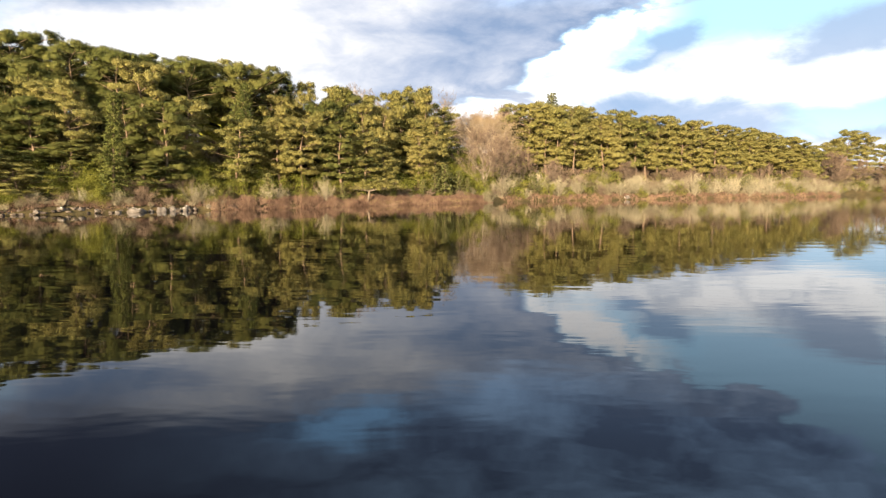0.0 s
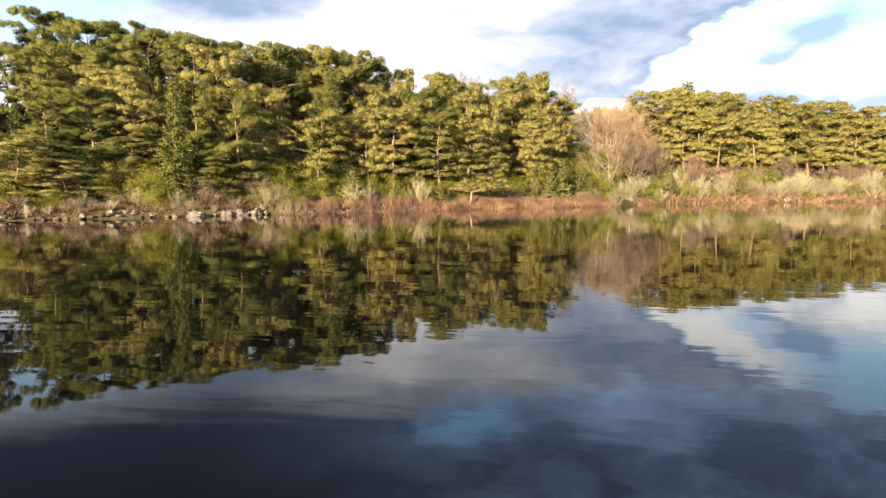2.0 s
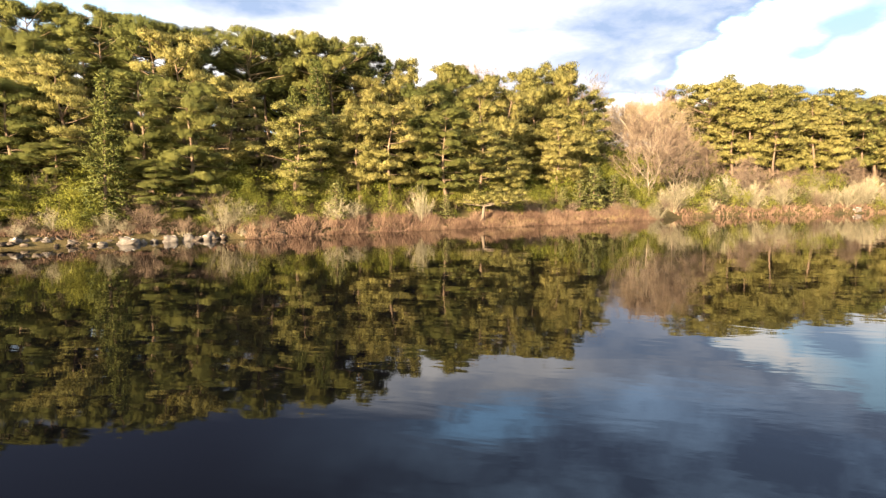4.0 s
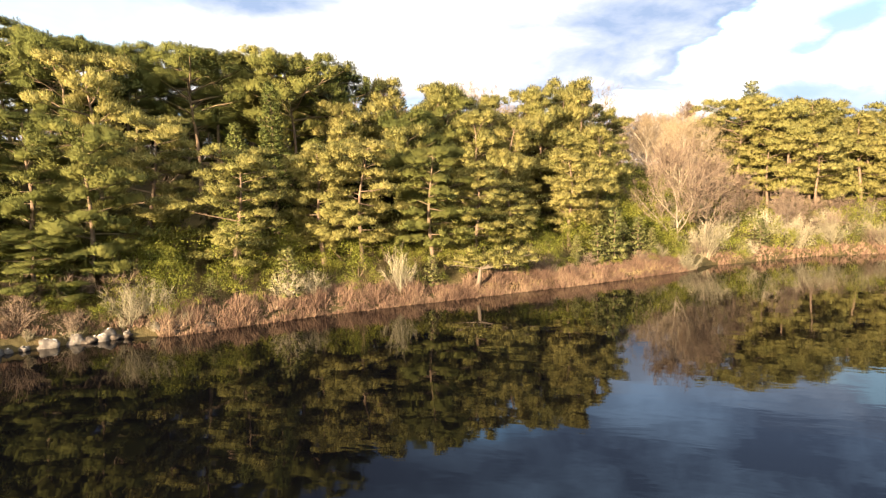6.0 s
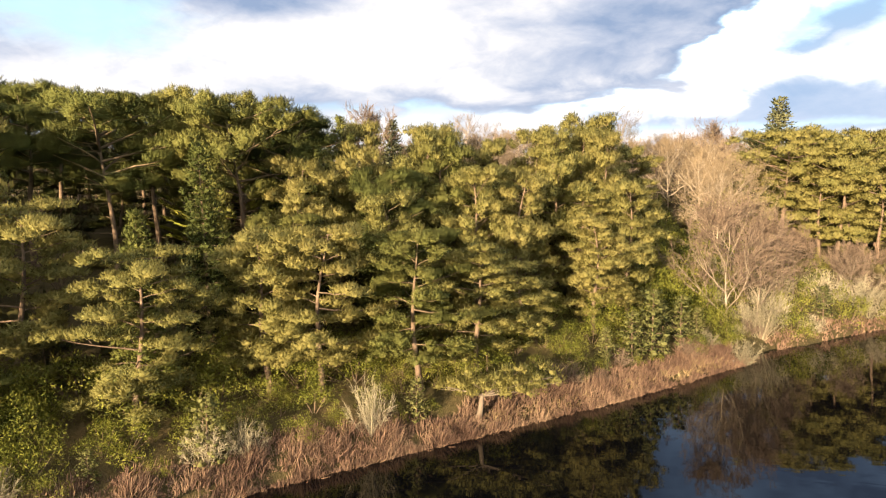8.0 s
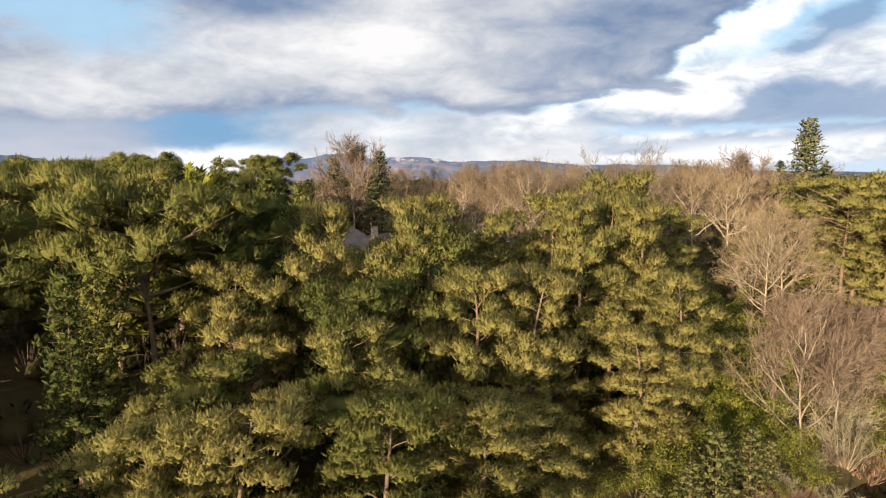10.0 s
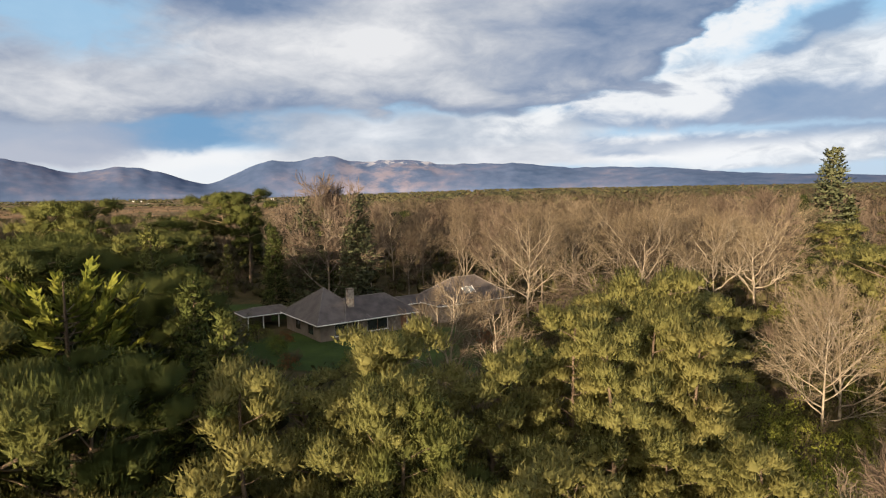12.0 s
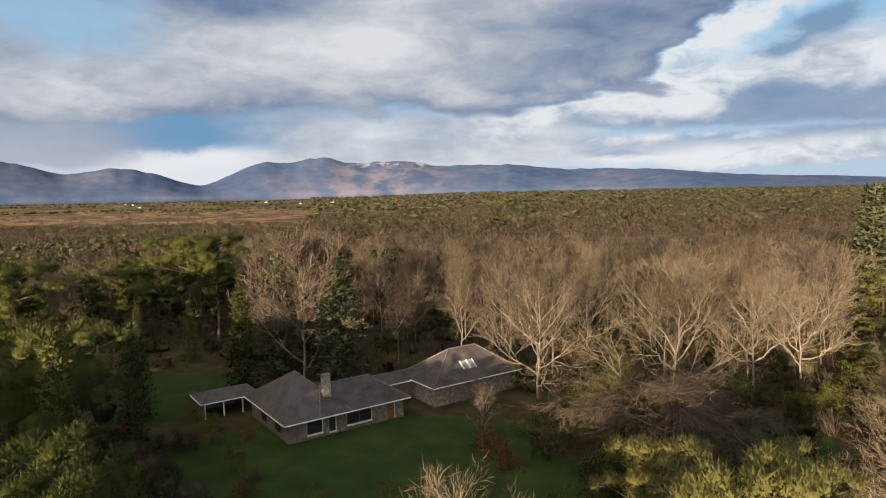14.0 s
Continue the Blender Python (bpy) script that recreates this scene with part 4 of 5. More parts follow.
WOOD["umbrella"] = ((-55, 111.5, 25.6), (-45.8, 121, 26), (-62, 112, 26.5), (-70, 108, 28), (-80, 112, 31), (-66, 122, 29), (-74, 122, 31), (-90, 105, 31), (-57, 124, 27.5), (-50, 133, 27.5))
# the last two are added to throw shade on the house chimney
WOOD["umbrella"] += ((-36.2, 125.5, 25.6), (-33.2, 130.5, 24.9), (-40.5, 128, 26.6), (-56, 149.5, 28.4), (-59, 157, 28.6))
# added pine that keeps the sun off the right wing of the house
WOOD["full"] += ((-42.0, 150.5, 26.6),)
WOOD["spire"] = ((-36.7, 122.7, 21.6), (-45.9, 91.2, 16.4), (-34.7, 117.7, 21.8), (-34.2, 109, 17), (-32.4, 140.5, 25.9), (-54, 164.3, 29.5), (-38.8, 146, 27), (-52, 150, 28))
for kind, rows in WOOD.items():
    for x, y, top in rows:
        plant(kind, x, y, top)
plant("cypress", -46.2, 143.6, 28.0, 1.5)

# pines on the point across the bay
POINT = ((24, 182, 25.7), (31, 180, 24), (37, 186, 26), (45, 187, 24), (52, 192, 25.5), (60, 196, 24), (68, 199, 24.5), (77, 205, 23.5), (86, 209, 22.5), (94, 213, 22), (101, 216, 22), (109, 219, 21), (117, 222, 20), (124, 226, 18))
for x, y, top in POINT:
    plant("umbrella" if x < 34 else "layered", x, y, top, 1.15)
    plant("coarse", x - 2.5 + pick.uniform(-1, 1), y + 6 + pick.uniform(-1, 1), top - pick.uniform(0.5, 3), 1.2)
    plant("coarse", x + 4 + pick.uniform(-1, 1), y - 1 + pick.uniform(-1, 1), top - pick.uniform(3, 7), 1.1)
for x, y, top in POINT:
    plant("layered", x + 1.5 + pick.uniform(-1, 1), y + 3 + pick.uniform(-1, 1), top - pick.uniform(0.5, 3), 1.15)
for x, y, top in ((158, 268, 22), (166, 272, 26), (174, 275, 25), (184, 278, 21), (150, 258, 19), (196, 282, 22), (212, 284, 20)):
    plant("layered", x, y, top, 1.3)
plant("tiered", 42.2, 259.7, 39.5, 1.4)
plant("tiered", -47.5, 209, 32, 1.3)
plant("tiered", -57, 210, 31.5, 1.3)
for x, y, top in ((-60, 204, 27), (36, 256, 30), (47, 262, 29)):
    plant("spire", x, y, top, 1.2)

# bare trees round the house and along the plateau
BARE = {}
BARE["broad"] = ((-2.6, 203, 29.6), (10.8, 218.5, 27.6), (17.2, 219, 26.5), (32.5, 254, 28), (25, 240, 28.5), (5, 240, 28), (-12, 226, 27.5))
BARE["fan"] = ((-18.9, 207.5, 27.0), (13.2, 176.5, 19.8), (16.2, 180.5, 20.6), (21, 196, 21))
BARE["tall"] = ((-36.8, 250, 29.6), (-32, 228, 27), (-27, 226, 28), (-40, 226, 26), (-19.2, 237, 29.5), (-12, 232, 28), (-44, 240, 28), (-9, 246, 29), (12, 252, 29), (-26, 248, 29), (30, 262, 29), (20, 262, 29))
BARE["brown"] = ((-52, 206.5, 31.0), (9.5, 148.5, 14.0), (13.5, 153.5, 12.6), (20, 163, 11), (28, 167, 9), (50, 180, 9), (66, 190, 8), (84, 199, 9), (120, 216, 8), (134, 226, 12), (140, 238, 13), (146, 247, 12), (152, 255, 13), (160, 262, 11), (170, 267, 12), (182, 270, 11), (198, 274, 12), (136, 232, 9))
for kind, rows in BARE.items():
    for x, y, top in rows:
        plant(kind, x, y, top, 1.12 if kind == "broad" else 1.0)
plant("weeping", -5.6, 187.0, 20.6, 2.0)
for x, y, top, w in ((-20.8, 151.8, 25.7, 0.95), (-17.4, 151.4, 24.6, 0.9), (-24.3, 190.2, 18.8, 1.5)):
    plant("upright", x, y, top, w)
for x, y, top in ((-85, 192, 31.5), (-94, 197, 31), (-76, 226, 32.5), (-83, 229, 32), (-110, 190, 30)):
    plant("umbrella", x, y, top, 1.1)

# small firs, undergrowth and waterside shrubs
for x, y, top in ((3.4, 140.6, 7.2), (0.4, 137.4, 8.4), (-28.6, 107, 6), (-33.4, 102.7, 3.8), (1.8, 141.5, 6.5), (-18, 117.5, 4.4), (22, 158, 6), (-1.6, 135.6, 6.4), (5.2, 142.6, 5.6), (-4, 133.4, 5.2)):
    plant("young", x, y, top)


def free(x, y, gap, kinds):
    return all((x - a) ** 2 + (y - b) ** 2 > gap * gap for a, b, kk in taken if kk in kinds)


HIGH = ("deep_spire", "full", "layered", "umbrella", "coarse", "spire", "broad", "fan", "tall", "cypress", "weeping", "greytree")


def along(s, off):
    """A place on the bank: s runs with x along the shore, off metres inland."""
    i = int(np.clip(np.searchsorted(SHORE[:, 0], s) - 1, 0, len(SHORE) - 2))
    a, b = SHORE[i], SHORE[i + 1]
    p = a + (b - a) * (s - a[0]) / (b[0] - a[0])
    d = (b - a) / np.linalg.norm(b - a)
    return p[0] - d[1] * off, p[1] + d[0] * off


s = -75.0
while s < 12:
    for off in (2.9, 4.6, 7.4, 10.6):
        x, y = along(s + pick.uniform(-0.8, 0.8), off + pick.uniform(-0.7, 0.7))
        if free(x, y, 1.4, ("young",)):
            plant("laurel", x, y, height=pick.uniform(2.4, 4.6) * (0.45 if off < 4 else 0.75 if off < 5 else 1.0))
    s += 2.0
s = -9.0
while s < 15:
    x, y = along(s, pick.uniform(1.6, 3.0))
    plant(pick.choice(("bramble", "laurel", "twiggy", "bramble", "young")), x, y, height=pick.uniform(1.0, 2.4))
    s += 1.4
s = 5.0
while s < 190:
    for off in (1.5, 4.5, 8.0, 12.5):
        x, y = along(s + pick.uniform(-1, 1), off + pick.uniform(-1, 1))
        if not free(x, y, 3.4, ("young",)):
            continue
        plant(pick.choice(("laurel", "twiggy", "twiggy", "laurel") if s < 30 else ("twiggy", "laurel", "twiggy", "bramble", "twiggy") if off < 10 else ("bramble", "brown", "laurel", "bramble")), x, y, height=pick.uniform(2.2, 4.8))
    s += 3.0
s = -76.0
while s < -33:
    for off in (1.3, 2.8, 4.6, 6.5):
        x, y = along(s + pick.uniform(-0.9, 0.9), off + pick.uniform(-0.5, 0.5))
        plant(pick.choice(("laurel", "laurel", "laurel", "bramble")), x, y, height=pick.uniform(1.3, 2.2) + 0.25 * off)
    s += 2.3
for x, y, hh in ((-28.5, 106.8, 2.8), (-44.5, 89.8, 2.2), (-37, 97.2, 3.6), (-36, 98.6, 3.0), (9.6, 141.5, 3), (-48, 87, 2.4), (-52, 83, 2.4), (-27, 108.8, 2.6)):
    plant("twiggy", x, y, height=hh)
s = -74.0
while s < -33:      # straw-coloured and dark scrub hanging over the stones
    x, y = along(s, pick.uniform(0.1, 1.1))
    plant(pick.choice(("twiggy", "bramble", "twiggy", "hedge")), x, y, height=pick.uniform(0.8, 1.7))
    s += pick.uniform(0.8, 1.9)
plant("twiggy", -20.4, 114.2, height=5.0, wide=0.55)


def fill(kind_of, x0, x1, y0, y1, gap, test, seed, tries=900, kinds=HIGH):
    """More of the same where nothing stands yet."""
    q = random.Random(seed)
    for _ in range(tries):
        x, y = q.uniform(x0, x1), q.uniform(y0, y1)
        if test(x, y) and free(x, y, gap, kinds) and (x + 44) ** 2 + (y - 139) ** 2 > 60:
            kind, lo, hi = kind_of(x, y, q)
            plant(kind, x, y, height=q.uniform(lo, hi))


def clearing(x, y):
    """The house, its lawns and drive."""
    return ((x + 38) / 27) ** 2 + ((y - 193) / 20) ** 2 < 1 or ((x + 70) / 12) ** 2 + ((y - 203) / 12) ** 2 < 1 or ((x + 27) / 16) ** 2 + ((y - 182) / 9) ** 2 < 1


# west of x = -36 mostly conical conifers, the wood's shade partly in their dark needles
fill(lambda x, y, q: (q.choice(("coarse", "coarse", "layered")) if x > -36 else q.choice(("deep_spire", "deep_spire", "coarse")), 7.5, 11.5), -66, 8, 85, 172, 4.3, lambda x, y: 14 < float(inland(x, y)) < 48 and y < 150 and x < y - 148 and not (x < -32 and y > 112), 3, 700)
fill(lambda x, y, q: (q.choice(("full", "layered")), 5.0, 8.0), -46, -2, 88, 150, 5.0, lambda x, y: 8.5 < float(inland(x, y)) < 14, 15, 200)
fill(lambda x, y, q: ("layered", 4.0, 7.5), -90, -40, 55, 96, 4.2, lambda x, y: 2.4 < float(inland(x, y)) < 8.5, 25, 300)
fill(lambda x, y, q: ("coarse", 11, 15), -140, -62, 35, 105, 6.0, lambda x, y: 4 < float(inland(x, y)) < 40, 24, 400)
fill(lambda x, y, q: ("coarse", 12, 16), -125, -60, 70, 175, 7.2, lambda x, y: 8 < float(inland(x, y)) < 75, 4, 500)
# conical conifers again, their dark needles partly standing in for shade
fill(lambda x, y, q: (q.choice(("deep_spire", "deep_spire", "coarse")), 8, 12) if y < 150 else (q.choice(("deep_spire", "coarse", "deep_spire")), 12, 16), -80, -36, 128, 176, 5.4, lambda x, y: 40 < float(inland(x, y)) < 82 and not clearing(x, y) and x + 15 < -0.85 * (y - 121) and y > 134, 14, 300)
fill(lambda x, y, q: (q.choice(("deep_spire", "coarse", "tall", "brown")), 9, 15), -125, -55, 165, 290, 7.8, lambda x, y: not clearing(x, y), 6, 500)
fill(lambda x, y, q: (q.choice(("tall", "tall", "tall", "brown")), 11, 16), -60, 60, 216, 272, 6.6, lambda x, y: not clearing(x, y) and (x < 23 + 0.41 * (y - 222) or y > 264), 7, 700)
fill(lambda x, y, q: (q.choice(("hedge", "brown", "coarse")), 3, 8), 24, 70, 205, 262, 6.0, lambda x, y: x > 25 + 0.41 * (y - 222), 17, 120)
fill(lambda x, y, q: (q.choice(("coarse", "coarse", "broad")), 11, 14), 20, 140, 185, 280, 8.5, lambda x, y: 20 < float(inland(x, y)), 8, 300)


def undergrowth(name, label, material, seed, count, high, wood):
    """Low growth under and between the trees."""
    rng = np.random.default_rng(seed)
    x, y = rng.uniform(-130, 130, count * 3), rng.uniform(95, 330, count * 3)
    open_lawn = (((x + 38) / 28) ** 2 + ((y - 193) / 21) ** 2 < 1) | (((x + 70) / 12) ** 2 + ((y - 203) / 12) ** 2 < 1) | (((x + 27) / 18) ** 2 + ((y - 182) / 10) ** 2 < 1)
    ok = (inland(x, y) > 11) & ~open_lawn
    x, y = x[ok][:count], y[ok][:count]
    h = rng.uniform(0.5, 1.0, len(x)) * high
    heap = Heap()
    c = np.stack([x, y, land_z(x, y) + h * 0.35], 1)
    if wood:
        v, f = blades(rng, c - np.stack([0 * x, 0 * x, h * 0.4], 1), unit(np.array([[0, 0, 1.0]]) + 0.2 * rng.normal(size=c.shape)), high, 0.06, 26, 0.32)
        heap.put(v, f)
        tagged(new(name, heap.mesh(name, material)), label, "undergrowth", kind="stuff")
    else:
        tufts(rng, heap, c, rng.uniform(1.0, 2.2, len(x)), h * 0.7, 34, 0.6, 0.3, 0.5, 0.4, 0.65)
        tagged(new(name, heap.mesh(name, material, normals=True)), label, "undergrowth", kind="stuff")


undergrowth("undergrowth", "evergreen undergrowth beneath the trees", M_DARKLEAF, 61, 2300, 3.0, False)
undergrowth("brushwood", "leafless brown brushwood beneath the trees", M_BROWN, 62, 1500, 3.2, True)

# mossy green thicket in the dip beside the bay
for x, y, hh in ((2, 150, 5.5), (4.5, 154, 5.4), (7, 160, 5.6), (10, 166, 5.0), (3, 162, 5.0), (6, 168, 5.4), (13, 170, 4.2), (0, 156, 5.4), (16, 174, 3.8), (9, 172, 4.6), (1, 146, 4.6), (4, 147.5, 4.4), (18, 168, 3.8), (5, 176, 5.0), (0, 172, 5.2),
                 (2.5, 158, 5.8), (5.5, 151, 5.0), (8, 155.5, 4.6), (11, 161, 4.4), (4.5, 165, 5.2), (1.5, 167.5, 5.4), (-2.5, 160, 5.0), (7.5, 163.5, 4.6)):
    plant("laurel", x, y, height=hh, wide=0.95)
for x, y, hh in ((-9.5, 205, 6.0), (-7, 207, 5.2), (-12.5, 203, 4.2), (4, 208, 4.6), (7, 211, 5.0), (22, 213, 6.0), (25, 216, 6.5), (28, 211, 5.0), (1, 213, 4.2), (14, 211, 3.8), (-24, 211, 4.0), (-28, 214, 4.4), (33, 216, 5.5)):
    plant("laurel", x, y, height=hh, wide=0.95)
for x, y, top in ((-8.0, 201.5, 20.0), (24.5, 203, 19.5), (-56, 219, 24), (31, 246, 27)):
    plant("spire", x, y, top, 1.1)

# garden shrubs
for x, y, top in ((-45.2, 153.6, 26.0), (-48.5, 158, 24.5), (-43, 157.5, 22.5), (-52, 154.5, 24), (-57, 163, 22)):
    plant("greytree", x, y, top)
for x, y, top in ((-50.5, 167.9, 18.2), (-61, 168.5, 17.0), (-46, 161, 20.5)):
    plant("cypress", x, y, top, 1.0)
for x, y, hh in ((-78, 197, 4.8), (-79.5, 190, 5.2), (-74, 186, 4.6), (-83, 195, 5.4), (-70, 181, 4.4)):
    plant("greyleaf", x, y, height=hh)
for kind, x, y, hh in (("laurel", -36.3, 172.9, 2.4), ("bramble", -48, 173.2, 2.0), ("bramble", -52, 174.5, 2.4), ("bramble", -56, 178, 2.6), ("russet", -44.5, 175, 1.8), ("bramble", -60, 180, 2.4), ("bramble", -63, 184, 2.2)):
    plant(kind, x, y, height=hh)
for kind, x, y, hh in (("russet", -22.2, 187.2, 2.6), ("russet", -20.5, 184.6, 2.2), ("russet", -23.5, 190, 2.4), ("russet", -63.6, 198.6, 2.2), ("laurel", -18, 197.7, 3.4), ("laurel", -15, 193, 3.6), ("laurel", -20, 194, 2.4), ("laurel", -12, 190, 4.2),
                       ("laurel", -50, 183, 2.2), ("laurel", -54, 186, 2.6), ("laurel", -48, 180, 2.2), ("russet", -50.5, 187, 1.7), ("laurel", -57, 190, 2.6), ("bramble", -45, 178, 1.6), ("laurel", -60, 193, 2.2), ("twiggy", -26.5, 203, 4.2), ("laurel", -31, 176.5, 2.2)):
    plant(kind, x, y, height=hh)

q = random.Random(77)
for _ in range(400):
    x, y = q.uniform(-25, 22), q.uniform(172, 214)
    if free(x, y, 2.7, ("laurel", "bramble", "greyleaf", "russet", "weeping", "hedge")) and ((x + 34) / 22) ** 2 + ((y - 181) / 11) ** 2 > 1 and not (x < -17 and 186 < y < 208) and ((x - 10) / 7) ** 2 + ((y - 200) / 6) ** 2 > 1:
        plant(q.choice(("hedge", "laurel", "hedge", "laurel", "hedge", "bramble")), x, y, height=q.uniform(1.8, 4.2))
for _ in range(420):      # dark hedge and brushwood before the house
    x, y = q.uniform(-76, -46), q.uniform(166, 186)
    if free(x, y, 1.9, ("laurel", "bramble", "greyleaf", "russet", "cypress", "hedge")) and y < 186 - 0.45 * (x + 60) and y > 172 - 0.2 * (x + 60) and ((x + 34) / 21) ** 2 + ((y - 181) / 10.5) ** 2 > 1:
        plant(q.choice(("hedge", "hedge", "hedge", "bramble", "russet")), x, y, height=q.uniform(1.5, 3.0))

# rushes and dry grass at the water's edge: too many to count
def sward(name, label, material, seed, count, s0, s1, off0, off1, length, width):
    rng = np.random.default_rng(seed)
    st = rng.uniform(s0, s1, count)
    reach = off1 * (0.7 + 0.55 * wave(st, st * 0, 7, seed + 2))
    of = off0 + (reach - off0) * rng.uniform(0, 1, count) ** 1.2
    keep = wave(st * 1.0, of * 1.5, 5, seed) > -0.6
    p = np.array([along(a, b) for a, b in zip(st[keep], of[keep])])
    z = np.maximum(land_z(p[:, 0], p[:, 1]), -0.15) - 0.05
    tall = np.clip(0.75 + 0.7 * wave(p[:, 0], p[:, 1], 3.5, seed + 1) + 0.3 * wave(p[:, 0], p[:, 1], 1.2, seed + 3), 0.25, 1.6)
    heap = Heap()
    way = unit(np.array([[0.12, -0.05, 1.0]]) + rng.normal(size=(len(p), 3)) * [0.4, 0.4, 0.05])
    v, f = blades(rng, np.column_stack([p, z]), way * 1.0, length * np.repeat(tall, 6)[:, None], width, 6, 0.28)
    heap.put(v, f)
    tagged(new(name, heap.mesh(name, material)), label, "reeds", kind="stuff")


sward("rushes", "russet-brown rushes along the water's edge", M_RUSH, 91, 8200, -34.5, 10, -0.9, 3.6, 1.0, 0.045)
sward("dry_grass", "straw-coloured dry grass along the water's edge", M_STRAW, 92, 1000, -16, 9, -0.3, 1.5, 0.6, 0.05)
sward("bank_grass", "dry brown grass on the lake bank", M_RUSH, 93, 2600, 14, 130, -0.3, 3.0, 0.9, 0.07)
sward("shore_herbs", "rough brown grass among the shore stones", M_RUSH, 94, 3600, -75, -33, 0.5, 3.8, 0.5, 0.05)


# shore stones
def stone(x, y, sx, sy, sz, seed, z=None, material=M_ROCK):
    rng = np.random.default_rng(seed)
    bm = bmesh.new()
    bmesh.ops.create_icosphere(bm, subdivisions=3, radius=1.0)
    for q in bm.verts:
        o = q.co.copy()
        q.co *= 0.85 + 0.5 * noise.noise(o * 1.0 + Vector((seed * 3.1, 0, 0))) + 0.22 * noise.noise(o * 2.4 + Vector((0, seed, 0)))
        q.co = Vector((q.co.x * sx, q.co.y * sy, max(q.co.z, -0.6) * sz)) * 0.85
    me = bpy.data.meshes.new("boulder")
    bm.to_mesh(me)
    bm.free()
    me.materials.append(material)
    me.polygons.foreach_set("use_smooth", [True] * len(me.polygons))
    ob = new("boulder", me)
    ob.matrix_world = pose(x, y, max(0.0, float(land_z(x, y))) * 0.6 + 0.1 if z is None else z, 0, 0, rng.uniform(0, 360))
    return tagged(ob, "rounded grey boulder with white lichen on top", "boulder", "boulders at the water's edge")


for i, (x, y, sx, sy, sz) in enumerate(((-42.3, 89.6, 1.5, 1.0, 0.75), (-43.8, 88.2, 0.6, 0.5, 0.3), (-39.9, 92.6, 0.9, 0.7, 0.75), (-38.9, 93.9, 0.8, 0.7, 0.8), (-37.6, 95.6, 1.2, 0.9, 0.85), (-33.9, 98.9, 0.9, 0.5, 0.5), (-40.8, 91.4, 0.5, 0.5, 0.4),
                                        (-46, 87, 0.8, 0.6, 0.4), (-49, 84, 0.9, 0.7, 0.5), (-38.2, 94.9, 0.4, 0.4, 0.4), (48, 170.2, 1.6, 1.0, 0.75), (6.8, 140.2, 0.7, 0.5, 0.4), (8.6, 141.6, 0.6, 0.5, 0.4), (-36.6, 96.4, 0.5, 0.4, 0.35), (-41.4, 90.6, 0.45, 0.35, 0.3), (-47.5, 85.6, 0.6, 0.5, 0.35), (-51, 82, 0.8, 0.6, 0.4), (-12.5, 120.3, 0.5, 0.4, 0.4), (-35, 97.8, 0.6, 0.5, 0.45))):
    stone(x, y, sx, sy, sz, i + 1)

shore_pick = random.Random(19)
for i in range(90):      # dark rubble between and beside the boulders
    x, y = along(shore_pick.uniform(-66, -31), shore_pick.uniform(-0.5, 1.3))
    d = shore_pick.uniform(0.22, 0.55)
    tagged(stone(x, y, d * shore_pick.uniform(1.0, 1.6), d, d * shore_pick.uniform(0.5, 0.8), 60 + i, material=M_RUBBLE), "small dark weathered stone at the waterline", "stone", "stones at the waterline")

# a small pine that leans out over the water, its flat crown spread along the shore
def leaning_pine():
    rng = np.random.default_rng(301)
    tree = new("leaning_pine_tree")
    trunk, crown = Heap(), Heap()
    foot, fork = np.array([-13.9, 119.6, -0.1]), np.array([-13.2, 119.0, 3.0])
    trunk.put(*tube(bend(rng, foot, fork, 6, 0.03), [0.36, 0.28, 0.24, 0.21, 0.18, 0.15], 8))
    heads, wide = [], []
    for reach, rise, back in ((6.0, 0.5, 0.6), (5.0, 1.3, -0.5), (3.6, 1.6, 1.0), (3.2, 0.4, -1.0), (2.0, 1.8, 0.2), (-1.4, 1.4, 0.5), (-2.8, 0.9, -0.4), (-3.2, 0.3, 0.8), (4.4, 0.2, 1.6)):
        end = fork + [0.97 * reach - 0.2 * back, 0.22 * reach + back, rise]
        p = bend(rng, fork - [0, 0, 0.3], end, 5, 0.09)
        trunk.put(*tube(p, [0.10, 0.08, 0.06, 0.045, 0.02], 4))
        for t in np.linspace(0.35, 1.0, 6):
            heads.append(fork + (end - fork) * t + rng.normal(size=3) * [0.45, 0.45, 0.14])
            wide.append(rng.uniform(0.5, 0.85))
    tufts(rng, crown, np.array(heads), np.array(wide), np.array(wide) * 0.5, 70, 0.36, 0.11, core=0.5, spike=True, lift=0.8, soft=0.6)
    part("trunk", trunk.mesh("trunk", M_GREY, smooth=True), tree, "grey leaning trunk")
    part("crown", crown.mesh("crown", M_PINE, normals=True), tree)
    return tagged(tree, "low pine leaning over the water with flat spreading crown", "pine tree")


leaning_pine()

# ---------------------------------------------------------------- the house
house = tagged(new("house"), "stone bungalow with hipped dark slate roofs and chimney", "house")
house.matrix_world = pose(-45.4, 186.0, 12.3, 0, 0, 46.2)


def box(name, x0, x1, y0, y1, z0, z1, material, parent, label=""):
    v = [(x, y, z) for z in (z0, z1) for x, y in ((x0, y0), (x1, y0), (x1, y1), (x0, y1))]
    bm = bmesh.new()
    q = [bm.verts.new(p) for p in v]
    for g in ((3, 2, 1, 0), (4, 5, 6, 7), (0, 1, 5, 4), (1, 2, 6, 5), (2, 3, 7, 6), (3, 0, 4, 7)):
        bm.faces.new([q[i] for i in g])
    bmesh.ops.bevel(bm, geom=bm.edges[:], offset=min(0.015, (x1 - x0) / 8, (y1 - y0) / 8, (z1 - z0) / 8), segments=1, affect="EDGES")
    me = bpy.data.meshes.new(name)
    bm.to_mesh(me)
    bm.free()
    me.materials.append(material)
    return part(name, me, parent, label)


